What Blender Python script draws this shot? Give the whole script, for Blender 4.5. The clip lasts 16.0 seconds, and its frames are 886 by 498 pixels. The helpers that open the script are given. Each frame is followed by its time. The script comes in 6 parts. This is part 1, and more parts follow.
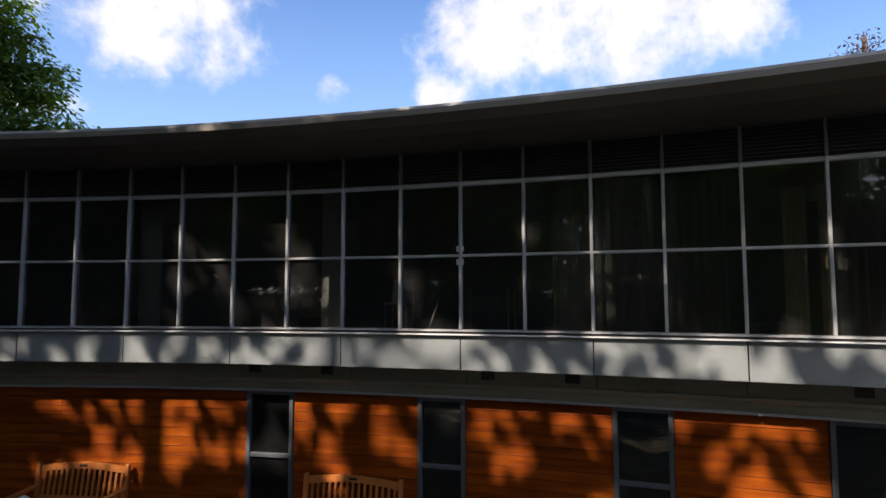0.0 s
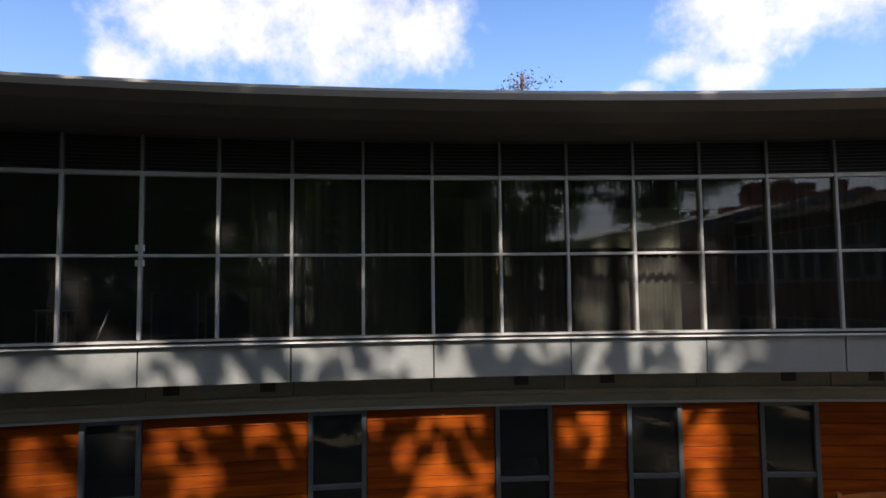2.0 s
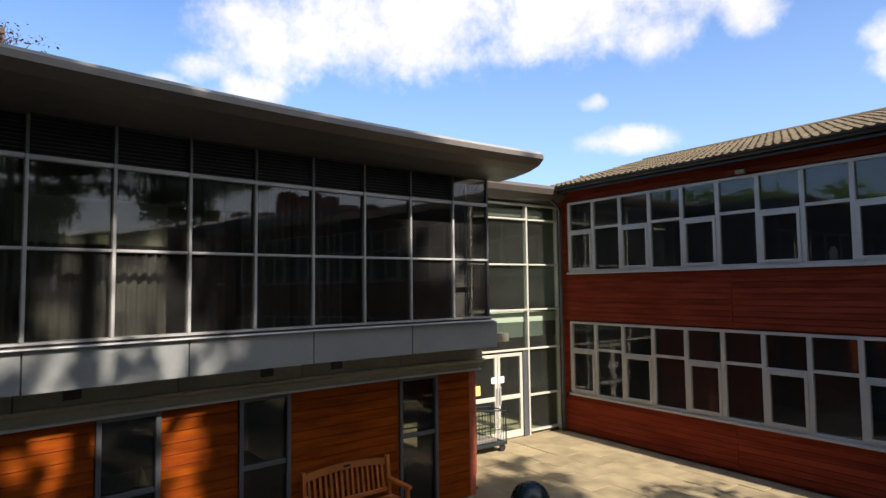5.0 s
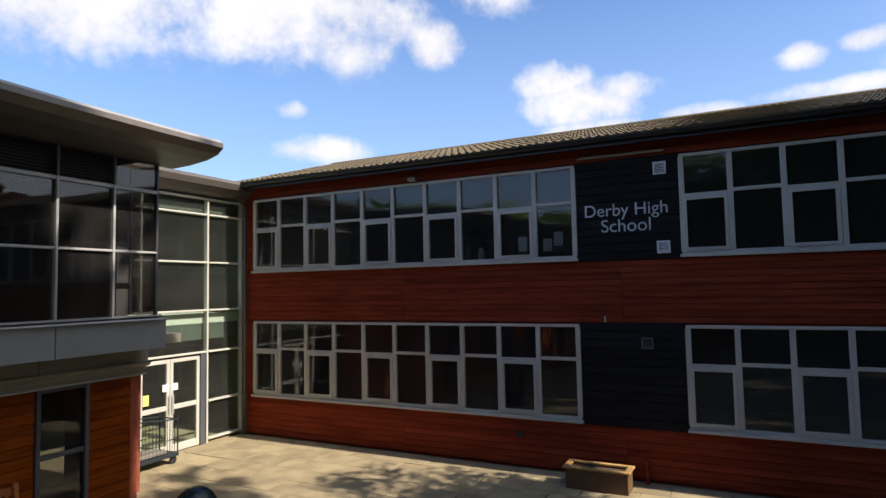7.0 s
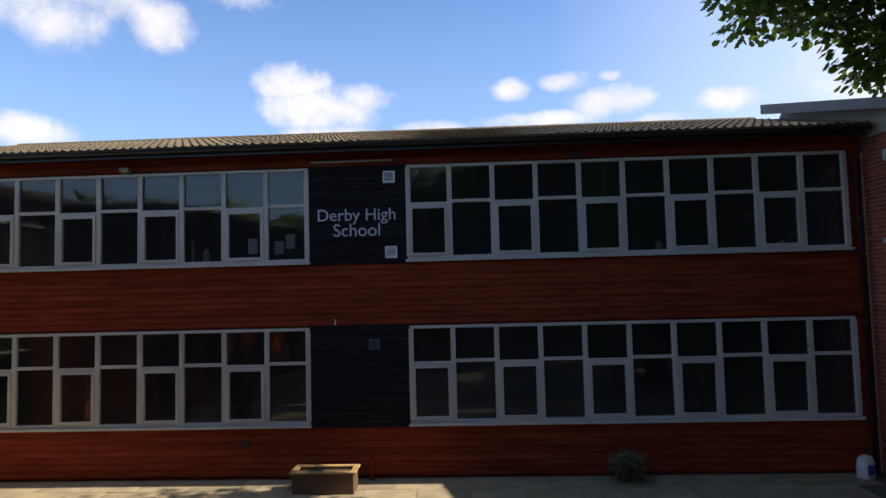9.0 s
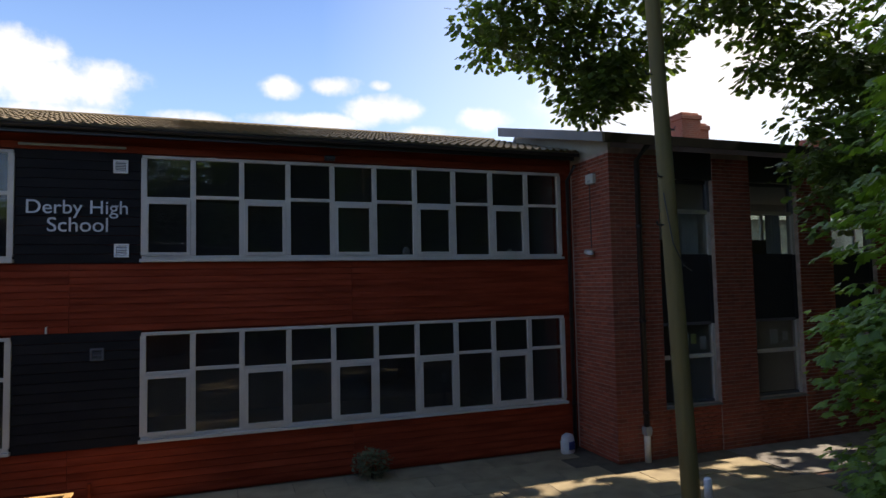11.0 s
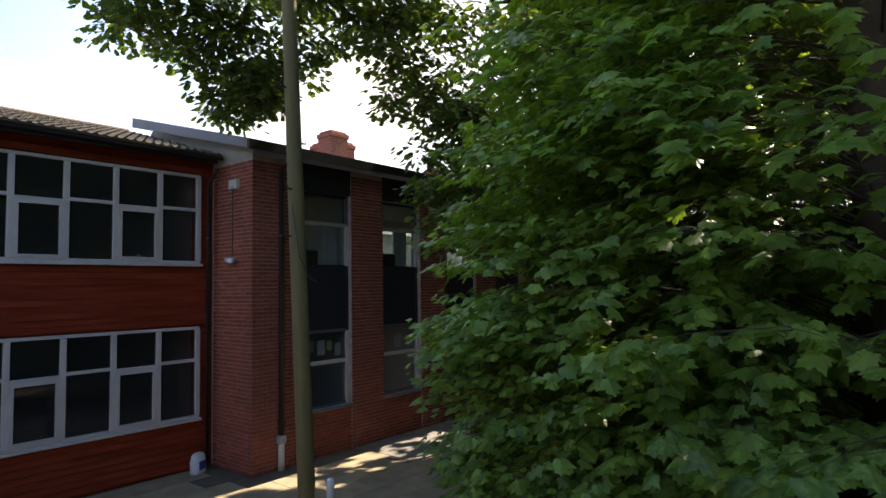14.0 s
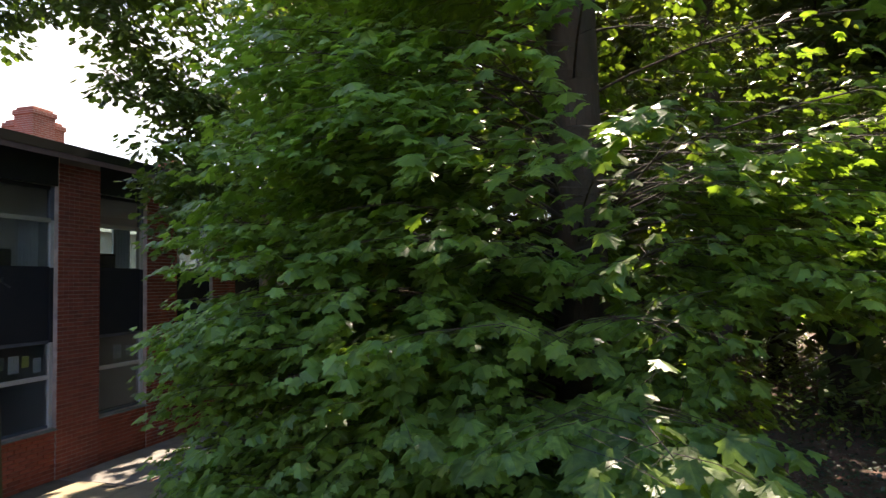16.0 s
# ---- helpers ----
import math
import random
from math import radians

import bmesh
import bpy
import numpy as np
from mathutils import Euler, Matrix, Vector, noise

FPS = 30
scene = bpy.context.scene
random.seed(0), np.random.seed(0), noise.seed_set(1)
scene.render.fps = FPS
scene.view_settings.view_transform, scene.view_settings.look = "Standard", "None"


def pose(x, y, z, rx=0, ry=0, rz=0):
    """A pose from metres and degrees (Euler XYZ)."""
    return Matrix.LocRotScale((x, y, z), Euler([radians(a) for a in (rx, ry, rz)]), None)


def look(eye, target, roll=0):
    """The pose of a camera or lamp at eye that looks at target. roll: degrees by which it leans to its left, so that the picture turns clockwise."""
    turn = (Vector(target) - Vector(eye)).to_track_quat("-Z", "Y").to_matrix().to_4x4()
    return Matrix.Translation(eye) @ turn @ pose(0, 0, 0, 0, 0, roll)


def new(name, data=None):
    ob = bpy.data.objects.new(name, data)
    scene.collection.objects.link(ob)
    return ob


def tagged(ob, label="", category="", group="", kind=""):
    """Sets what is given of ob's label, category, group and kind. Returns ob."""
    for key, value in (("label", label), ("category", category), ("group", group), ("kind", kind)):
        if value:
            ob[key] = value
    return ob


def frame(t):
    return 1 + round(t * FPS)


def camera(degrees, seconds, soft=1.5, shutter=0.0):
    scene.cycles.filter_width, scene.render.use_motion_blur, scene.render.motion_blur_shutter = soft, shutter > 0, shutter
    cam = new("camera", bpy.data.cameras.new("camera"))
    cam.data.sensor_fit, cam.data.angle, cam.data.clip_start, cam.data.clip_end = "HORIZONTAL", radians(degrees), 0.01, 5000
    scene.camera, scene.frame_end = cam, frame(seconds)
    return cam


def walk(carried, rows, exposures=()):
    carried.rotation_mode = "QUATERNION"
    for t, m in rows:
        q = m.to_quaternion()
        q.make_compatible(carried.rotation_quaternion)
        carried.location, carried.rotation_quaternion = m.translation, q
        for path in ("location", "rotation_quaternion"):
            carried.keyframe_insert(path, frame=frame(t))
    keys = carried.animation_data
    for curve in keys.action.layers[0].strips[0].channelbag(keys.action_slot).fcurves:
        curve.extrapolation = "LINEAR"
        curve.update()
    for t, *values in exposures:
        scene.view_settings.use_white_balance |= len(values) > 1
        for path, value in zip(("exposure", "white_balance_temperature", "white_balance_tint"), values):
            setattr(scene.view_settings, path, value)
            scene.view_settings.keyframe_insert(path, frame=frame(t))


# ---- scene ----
cam = camera(71.89, 16.0)
PATH = [
    (0.0, pose(-0.026, -0.226, 3.520, 94.45, 0.13, 126.09)),
    (0.5, pose(-0.081, -0.265, 3.543, 94.37, 0.36, 119.20)),
    (1.0, pose(-0.142, -0.302, 3.576, 94.24, 0.52, 112.03)),
    (1.5, pose(-0.181, -0.337, 3.605, 94.07, 0.64, 104.86)),
    (2.0, pose(-0.221, -0.352, 3.620, 93.86, 0.67, 98.14)),
    (2.5, pose(-0.260, -0.340, 3.631, 93.65, 0.66, 91.43)),
    (3.0, pose(-0.307, -0.301, 3.637, 93.55, 0.67, 84.72)),
    (3.5, pose(-0.359, -0.225, 3.642, 93.49, 0.63, 77.83)),
    (4.0, pose(-0.395, -0.138, 3.631, 93.59, 0.66, 70.47)),
    (4.5, pose(-0.404, -0.046, 3.634, 93.53, 0.67, 62.62)),
    (7.0, pose(-0.220, 0.193, 3.419, 93.67, 1.12, 27.01)),
    (7.5, pose(-0.165, 0.191, 3.433, 93.60, 1.21, 20.31)),
    (8.0, pose(-0.155, 0.199, 3.423, 93.62, 1.26, 14.10)),
    (8.5, pose(-0.160, 0.230, 3.419, 93.58, 1.34, 8.39)),
    (9.0, pose(-0.162, 0.261, 3.411, 93.49, 1.42, 2.61)),
    (11.5, pose(0.196, 0.187, 3.392, 93.37, 1.15, -23.77)),
    (12.0, pose(0.244, 0.171, 3.384, 93.45, 1.09, -28.57)),
    (12.5, pose(0.295, 0.154, 3.381, 93.47, 0.92, -34.19)),
    (13.0, pose(0.331, 0.143, 3.397, 93.46, 0.97, -39.71)),
    (13.5, pose(0.352, 0.142, 3.408, 93.49, 0.96, -45.27)),
    (14.0, pose(0.365, 0.143, 3.416, 93.46, 0.93, -50.62)),
    (14.5, pose(0.371, 0.139, 3.417, 93.47, 0.87, -55.41)),
    (15.0, pose(0.378, 0.137, 3.413, 93.48, 0.79, -61.16)),
    (15.5, pose(0.376, 0.132, 3.415, 93.49, 0.88, -67.58)),
    (16.0, pose(0.331, 0.130, 3.426, 93.20, 1.31, -74.38)),
]
walk(cam, PATH, [(0.0, 0.65, 7000, 15), (4.5, 0.62, 6950, 14), (7.0, 0.5, 6900, 14), (9.2, 0.5, 6900, 14), (12.5, 1.15, 7700, 17), (14.5, 1.6, 7700, 18), (16.0, 1.9, 7500, 19)])

# ---- world, sun, exposure ----
SUN_EL, SUN_AZ = 42.0, -1.0      # height above the horizon; turn from +x towards +y, degrees
sun_way = Vector((math.cos(radians(SUN_EL)) * math.cos(radians(SUN_AZ)), math.cos(radians(SUN_EL)) * math.sin(radians(SUN_AZ)), math.sin(radians(SUN_EL))))
sun = new("sun", bpy.data.lights.new("sun", "SUN"))
sun.data.energy, sun.data.angle, sun.data.color = 5.0, radians(0.53), (1.0, 0.94, 0.84)
sun.matrix_world = look(sun_way * 60, (0, 0, 0))

world = bpy.data.worlds.new("sky")
scene.world = world
world.use_nodes = True
wn, wl = world.node_tree.nodes, world.node_tree.links
wn.clear()


def wnode(kind, **values):
    n = wn.new(kind)
    for k, v in values.items():
        n.inputs[int(k[1:])].default_value = v
    return n


def wmath(op, a, b=None, c=None):
    n = wn.new("ShaderNodeMath")
    n.operation = op
    for i, v in enumerate((a, b, c)):
        if v is None:
            continue
        if isinstance(v, (int, float)):
            n.inputs[i].default_value = v
        else:
            wl.new(v, n.inputs[i])
    return n.outputs[0]


sky = wn.new("ShaderNodeTexSky")
sky.sky_type, sky.sun_disc = "NISHITA", False
sky.sun_elevation, sky.sun_rotation = radians(SUN_EL), radians(90 - SUN_AZ)
sky.altitude, sky.dust_density, sky.ozone_density = 80, 1.2, 1.6
coord = wn.new("ShaderNodeTexCoord")
split = wn.new("ShaderNodeSeparateXYZ")
wl.new(coord.outputs["Generated"], split.inputs[0])
# bearing (degrees, clockwise from +y) and height of the way looked along
bearing = wmath("MULTIPLY", wmath("ARCTAN2", split.outputs[0], split.outputs[1]), 57.2958)
height = wmath("MULTIPLY", wmath("ARCSINE", split.outputs[2]), 57.2958)
warp = wnode("ShaderNodeTexNoise", i2=11.0, i3=8.0, i4=0.6)
wl.new(coord.outputs["Generated"], warp.inputs[0])
warp_fine = wnode("ShaderNodeTexNoise", i2=34.0, i3=6.0, i4=0.62)
wl.new(coord.outputs["Generated"], warp_fine.inputs[0])
# cumulus clouds: bearing, height, half width, half height, strength
CLOUDS = [
    (-152, 24.5, 9.5, 6.5, 1.0), (-162, 15.5, 6, 1.6, 0.7), (-120, 23.5, 9, 5.5, 1.0), (-107, 23.5, 12, 5.5, 1.0), (-112, 26, 15, 5, 1.0), (-126, 19, 3.0, 2.2, 0.8), (-136.5, 18.8, 2.2, 2.0, 0.5),
    (-71, 22, 7.5, 4.5, 1.0), (-57, 24.6, 17, 6.0, 1.0), (-76.5, 19.0, 3.5, 1.8, 0.8), (-73, 17.6, 4.0, 1.8, 0.9), (-80, 17.4, 3.0, 1.1, 0.8),
    (-43, 24.6, 15, 5.0, 1.0), (-48, 21.5, 9, 2.2, 0.8), (-35, 21.2, 4.5, 2.6, 0.9), (-27.5, 22.2, 3.2, 2.4, 0.8), (-21, 26.5, 5, 3.0, 0.8), (-37.4, 12.8, 5.0, 1.5, 0.9), (-41, 16.4, 1.9, 1.0, 0.65),
    (-14.0, 16.2, 6.0, 2.2, 1.0), (-16.5, 18.4, 4.0, 1.8, 0.9), (-10.0, 17.4, 4.0, 1.5, 0.8), (-13, 13.9, 5.5, 1.5, 0.9), (-3.5, 14.6, 3.4, 0.9, 0.8),
    (4.5, 17.8, 2.2, 1.2, 0.9), (9.0, 18.2, 2.8, 1.0, 0.8), (13.8, 16.2, 3.8, 1.4, 0.95), (6.2, 15.0, 5.5, 1.0, 0.8), (13.4, 18.3, 1.2, 0.6, 0.6), (23.0, 15.2, 3.0, 1.2, 0.7), (18, 14, 4, 1.0, 0.6), (37, 15, 9, 5, 0.8), (46, 18, 10, 6, 0.9),
    (70, 30, 22, 9, 0.8), (130, 35, 20, 8, 0.8), (165, 30, 18, 9, 0.8), (-95, 45, 18, 8, 0.6), (10, 48, 16, 8, 0.6), (95, 18, 14, 5, 0.7),
]
total = -3.0
for b0, e0, wb, we, k in CLOUDS:
    db = wmath("DIVIDE", wmath("SUBTRACT", wmath("MODULO", wmath("ADD", bearing, 540.0 - b0), 360.0), 180.0), float(wb))
    de = wmath("DIVIDE", wmath("SUBTRACT", height, float(e0)), float(we))
    r2 = wmath("ADD", wmath("MULTIPLY", db, db), wmath("MULTIPLY", de, de))
    total = wmath("MAXIMUM", total, wmath("SUBTRACT", float(k), r2))
rough_edge = wmath("ADD", wmath("MULTIPLY", wmath("SUBTRACT", warp.outputs[0], 0.5), 3.2), wmath("MULTIPLY", wmath("SUBTRACT", warp_fine.outputs[0], 0.5), 0.8))
cover = wn.new("ShaderNodeMapRange")
cover.interpolation_type = "SMOOTHSTEP"
cover.inputs[1].default_value, cover.inputs[2].default_value = -0.25, 1.15
wl.new(wmath("ADD", wmath("MAXIMUM", total, -2.5), rough_edge), cover.inputs[0])
haze = wn.new("ShaderNodeMapRange")       # a paler sky low down
haze.inputs[1].default_value, haze.inputs[2].default_value, haze.inputs[3].default_value, haze.inputs[4].default_value = 2.0, 34.0, 0.55, 0.0
wl.new(height, haze.inputs[0])
cloud_shade = wnode("ShaderNodeTexNoise", i2=6.0, i3=5.0, i4=0.6)
wl.new(coord.outputs["Generated"], cloud_shade.inputs[0])
cloud_colour = wn.new("ShaderNodeMix")
cloud_colour.data_type = "RGBA"
cloud_colour.inputs[6].default_value, cloud_colour.inputs[7].default_value = (7.8, 8.5, 9.7, 1), (13.8, 13.9, 14.2, 1)
wl.new(cloud_shade.outputs[0], cloud_colour.inputs[0])
pale = wn.new("ShaderNodeMix")
pale.data_type = "RGBA"
pale.inputs[7].default_value = (6.6, 10.2, 15.2, 1)
wl.new(haze.outputs[0], pale.inputs[0])
blue = wn.new("ShaderNodeHueSaturation")
blue.inputs["Saturation"].default_value, blue.inputs["Value"].default_value = 1.3, 2.0
wl.new(sky.outputs[0], blue.inputs["Color"])
deep = wn.new("ShaderNodeMix")
deep.data_type, deep.blend_type = "RGBA", "MULTIPLY"
deep.inputs[0].default_value, deep.inputs[7].default_value = 1.0, (1.0, 1.0, 1.2, 1)
wl.new(blue.outputs[0], deep.inputs[6])
wl.new(deep.outputs[2], pale.inputs[6])
# thin bright veil of cloud round the sun's side
veil_rise, veil_fall = wn.new("ShaderNodeMapRange"), wn.new("ShaderNodeMapRange")
for node, a, b in ((veil_rise, 8.0, 52.0), (veil_fall, 172.0, 125.0)):
    node.inputs[1].default_value, node.inputs[2].default_value, node.inputs[3].default_value, node.inputs[4].default_value = a, b, 0.0, 0.72
    wl.new(bearing, node.inputs[0])
veiled = wn.new("ShaderNodeMix")
veiled.data_type = "RGBA"
veiled.inputs[7].default_value = (11.5, 12.6, 13.6, 1)
wl.new(wmath("MINIMUM", veil_rise.outputs[0], veil_fall.outputs[0]), veiled.inputs[0])
wl.new(pale.outputs[2], veiled.inputs[6])
both = wn.new("ShaderNodeMix")
both.data_type = "RGBA"
wl.new(cover.outputs[0], both.inputs[0])
wl.new(veiled.outputs[2], both.inputs[6])
wl.new(cloud_colour.outputs[2], both.inputs[7])
back = wnode("ShaderNodeBackground", i1=0.064)
wl.new(both.outputs[2], back.inputs[0])
out = wn.new("ShaderNodeOutputWorld")
wl.new(back.outputs[0], out.inputs[0])


# ---- materials ----
def material(name, base, rough=0.6, metal=0.0, vary=0.25, scale=3.0, fine=40.0, bump=0.15, second=None, stretch=(1, 1, 1), piece=0.0, sheen=0.0, spec=0.5, through_light=None, bump_distance=0.01):
    """Base colour broken by two scales of noise, with a fine relief; piece: how much alike pieces differ from one another."""
    m = bpy.data.materials.new(name)
    m.use_nodes = True
    n, l = m.node_tree.nodes, m.node_tree.links
    bsdf = n["Principled BSDF"]
    tc, mp = n.new("ShaderNodeTexCoord"), n.new("ShaderNodeMapping")
    mp.inputs["Scale"].default_value = stretch
    l.new(tc.outputs["Object"], mp.inputs[0])
    info = n.new("ShaderNodeObjectInfo")
    shift = n.new("ShaderNodeVectorMath")
    shift.operation = "MULTIPLY_ADD"
    shift.inputs[1].default_value = (17, 31, 23)
    l.new(info.outputs["Random"], shift.inputs[0])
    l.new(mp.outputs[0], shift.inputs[2])
    big, small = n.new("ShaderNodeTexNoise"), n.new("ShaderNodeTexNoise")
    for node, sc, det in ((big, scale, 4), (small, fine, 5)):
        node.inputs["Scale"].default_value, node.inputs["Detail"].default_value = sc, det
        l.new(shift.outputs[0], node.inputs[0])
    other = second or [c * (1 - vary) for c in base]
    mix = n.new("ShaderNodeMix")
    mix.data_type = "RGBA"
    mix.inputs[6].default_value, mix.inputs[7].default_value = (*base, 1), (*other, 1)
    ramp = n.new("ShaderNodeMapRange")
    ramp.inputs[1].default_value, ramp.inputs[2].default_value = 0.36, 0.66
    l.new(big.outputs[0], ramp.inputs[0])
    l.new(ramp.outputs[0], mix.inputs[0])
    hsv = n.new("ShaderNodeHueSaturation")
    add = n.new("ShaderNodeMath")
    add.operation = "MULTIPLY_ADD"
    add.inputs[1].default_value, add.inputs[2].default_value = vary * 1.6, 1 - vary * 0.8
    l.new(small.outputs[0], add.inputs[0])
    value = add.outputs[0]
    if piece:
        own = n.new("ShaderNodeMath")
        own.operation = "MULTIPLY_ADD"
        own.inputs[1].default_value, own.inputs[2].default_value = piece * 2, 1 - piece
        l.new(info.outputs["Random"], own.inputs[0])
        geo = n.new("ShaderNodeNewGeometry")
        isle = n.new("ShaderNodeMath")
        isle.operation = "MULTIPLY_ADD"
        isle.inputs[1].default_value, isle.inputs[2].default_value = piece * 2, 1 - piece
        l.new(geo.outputs["Random Per Island"], isle.inputs[0])
        both_own = n.new("ShaderNodeMath")
        both_own.operation = "MULTIPLY"
        l.new(own.outputs[0], both_own.inputs[0])
        l.new(isle.outputs[0], both_own.inputs[1])
        times = n.new("ShaderNodeMath")
        times.operation = "MULTIPLY"
        l.new(value, times.inputs[0])
        l.new(both_own.outputs[0], times.inputs[1])
        value = times.outputs[0]
    l.new(value, hsv.inputs["Value"])
    l.new(mix.outputs[2], hsv.inputs["Color"])
    l.new(hsv.outputs[0], bsdf.inputs["Base Color"])
    bsdf.inputs["Metallic"].default_value = metal
    bsdf.inputs["Specular IOR Level"].default_value = spec
    r = n.new("ShaderNodeMath")
    r.operation = "MULTIPLY_ADD"
    r.inputs[1].default_value, r.inputs[2].default_value = 0.3, rough - 0.15
    l.new(small.outputs[0], r.inputs[0])
    l.new(r.outputs[0], bsdf.inputs["Roughness"])
    if bump:
        bp = n.new("ShaderNodeBump")
        bp.inputs["Strength"].default_value, bp.inputs["Distance"].default_value = bump, bump_distance
        l.new(small.outputs[0], bp.inputs["Height"])
        l.new(bp.outputs[0], bsdf.inputs["Normal"])
    if through_light:
        lamina = n.new("ShaderNodeBsdfTranslucent")
        tint = n.new("ShaderNodeMix")
        tint.data_type, tint.blend_type = "RGBA", "MULTIPLY"
        tint.inputs[0].default_value = 1.0
        tint.inputs[7].default_value = (*through_light, 1)
        l.new(hsv.outputs[0], tint.inputs[6])
        l.new(tint.outputs[2], lamina.inputs[0])
        plus = n.new("ShaderNodeAddShader")
        l.new(bsdf.outputs[0], plus.inputs[0])
        l.new(lamina.outputs[0], plus.inputs[1])
        l.new(plus.outputs[0], n["Material Output"].inputs[0])
    return m


def glass_material(name, tint=(0.75, 0.82, 0.8), gloss=1.45, dust_haze=0.015):
    """Clear pane with a mirror-like face and a thin film of dust, whose pale haze also lifts the darks."""
    m = bpy.data.materials.new(name)
    m.use_nodes = True
    n, l = m.node_tree.nodes, m.node_tree.links
    n.remove(n["Principled BSDF"])
    clear, mirror, mix, fr = n.new("ShaderNodeBsdfTransparent"), n.new("ShaderNodeBsdfGlossy"), n.new("ShaderNodeMixShader"), n.new("ShaderNodeLayerWeight")
    clear.inputs[0].default_value = (*tint, 1)
    mirror.inputs["Roughness"].default_value = 0.015
    fr.inputs["Blend"].default_value = 0.5
    f0 = ((gloss - 1) / (gloss + 1)) ** 2
    steep, gleam = n.new("ShaderNodeMath"), n.new("ShaderNodeMath")
    steep.operation, gleam.operation = "POWER", "MULTIPLY_ADD"
    steep.inputs[1].default_value, gleam.inputs[1].default_value, gleam.inputs[2].default_value = 5.0, 1 - f0, f0
    l.new(fr.outputs["Facing"], steep.inputs[0])
    l.new(steep.outputs[0], gleam.inputs[0])
    wave, bp = n.new("ShaderNodeTexNoise"), n.new("ShaderNodeBump")
    wave.inputs["Scale"].default_value = 1.3
    bp.inputs["Strength"].default_value, bp.inputs["Distance"].default_value = 0.012, 0.02
    l.new(wave.outputs[0], bp.inputs["Height"])
    l.new(bp.outputs[0], mirror.inputs["Normal"])
    l.new(gleam.outputs[0], mix.inputs[0])
    l.new(clear.outputs[0], mix.inputs[1])
    l.new(mirror.outputs[0], mix.inputs[2])
    # Dust film, also used as a painted haze that brightens dark panes.
    film, dust, cloudy = n.new("ShaderNodeBsdfDiffuse"), n.new("ShaderNodeMixShader"), n.new("ShaderNodeTexNoise")
    cloudy.inputs["Scale"].default_value = 2.2
    film.inputs[0].default_value = (0.62, 0.61, 0.6, 1)
    patchy = n.new("ShaderNodeMath")
    patchy.operation = "MULTIPLY"
    patchy.inputs[1].default_value = dust_haze * 2
    l.new(cloudy.outputs[0], patchy.inputs[0])
    l.new(patchy.outputs[0], dust.inputs[0])
    l.new(mix.outputs[0], dust.inputs[1])
    l.new(film.outputs[0], dust.inputs[2])
    l.new(dust.outputs[0], n["Material Output"].inputs[0])
    return m


def brick_material(name, base):
    """Coursed brick for walls too far off for bricks of their own."""
    m = material(name, base, 0.9, vary=0.3, scale=6, fine=40, bump=0.3, spec=0.2)
    n, l = m.node_tree.nodes, m.node_tree.links
    bsdf, hsv = n["Principled BSDF"], n["Hue/Saturation/Value"]
    tc, mp, br = n.new("ShaderNodeTexCoord"), n.new("ShaderNodeMapping"), n.new("ShaderNodeTexBrick")
    mp.inputs["Rotation"].default_value = (radians(90), 0, 0)
    l.new(tc.outputs["Object"], mp.inputs[0])
    l.new(mp.outputs[0], br.inputs[0])
    l.new(hsv.outputs[0], br.inputs["Color1"])
    l.new(hsv.outputs[0], br.inputs["Color2"])
    br.inputs["Mortar"].default_value = (0.32, 0.22, 0.17, 1)
    for key, v in (("Scale", 1.0), ("Mortar Size", 0.008), ("Brick Width", 0.225), ("Row Height", 0.075)):
        br.inputs[key].default_value = v
    l.new(br.outputs[0], bsdf.inputs["Base Color"])
    return m


CEDAR = material("cedar boards", (0.28, 0.060, 0.006), 0.5, vary=0.3, scale=1.2, fine=30, stretch=(1, 1, 9), piece=0.14, second=(0.165, 0.030, 0.005), spec=0.05)
CEDAR_DARK = material("red stained boards", (0.275, 0.047, 0.021), 0.6, vary=0.28, scale=1.0, fine=28, stretch=(1, 1, 9), piece=0.10, second=(0.17, 0.025, 0.010), spec=0.06)
SLATE_BOARD = material("charcoal boards", (0.016, 0.0155, 0.017), 0.7, vary=0.3, scale=1.5, fine=40, piece=0.15, spec=0.12)
TEAK = material("oiled bench timber", (0.52, 0.165, 0.04), 0.45, vary=0.3, scale=4, fine=60, piece=0.12)
TEAK_DARK = material("dark brown upholstery", (0.07, 0.035, 0.025), 0.8, vary=0.2, scale=4, fine=60, bump=0.1)
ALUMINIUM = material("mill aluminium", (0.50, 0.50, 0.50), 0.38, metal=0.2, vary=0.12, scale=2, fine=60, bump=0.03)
# Darker copy of the aluminium: shade under the roof put into the colour.
MULLION_SHADED = material("aluminium darkened as eave shade", (0.2, 0.2, 0.2), 0.5, metal=0.2, vary=0.12, scale=2, fine=60, bump=0.03)
PANEL = material("grey metal panel", (0.36, 0.38, 0.385), 0.38, metal=0.35, vary=0.10, scale=1.4, fine=25, bump=0.03)
FASCIA = material("dull beige fascia", (0.33, 0.31, 0.24), 0.55, vary=0.2, scale=1.2, fine=20, bump=0.05)
ZINC = material("rolled zinc roof edge", (0.17, 0.15, 0.132), 0.45, metal=0.4, vary=0.2, scale=0.8, fine=14, bump=0.04)
GREY_FRAME = material("dark grey window frame", (0.10, 0.11, 0.13), 0.4, metal=0.2, vary=0.15, bump=0.03)
MID_FRAME = material("grey door frame", (0.12, 0.13, 0.15), 0.4, metal=0.3, vary=0.15, bump=0.03)
UPVC = material("white window frame", (0.54, 0.515, 0.465), 0.35, vary=0.10, scale=2.5, fine=22, bump=0.02)
CREAM = material("cream painted steel", (0.56, 0.56, 0.5), 0.4, vary=0.1, scale=2, fine=30, bump=0.03)
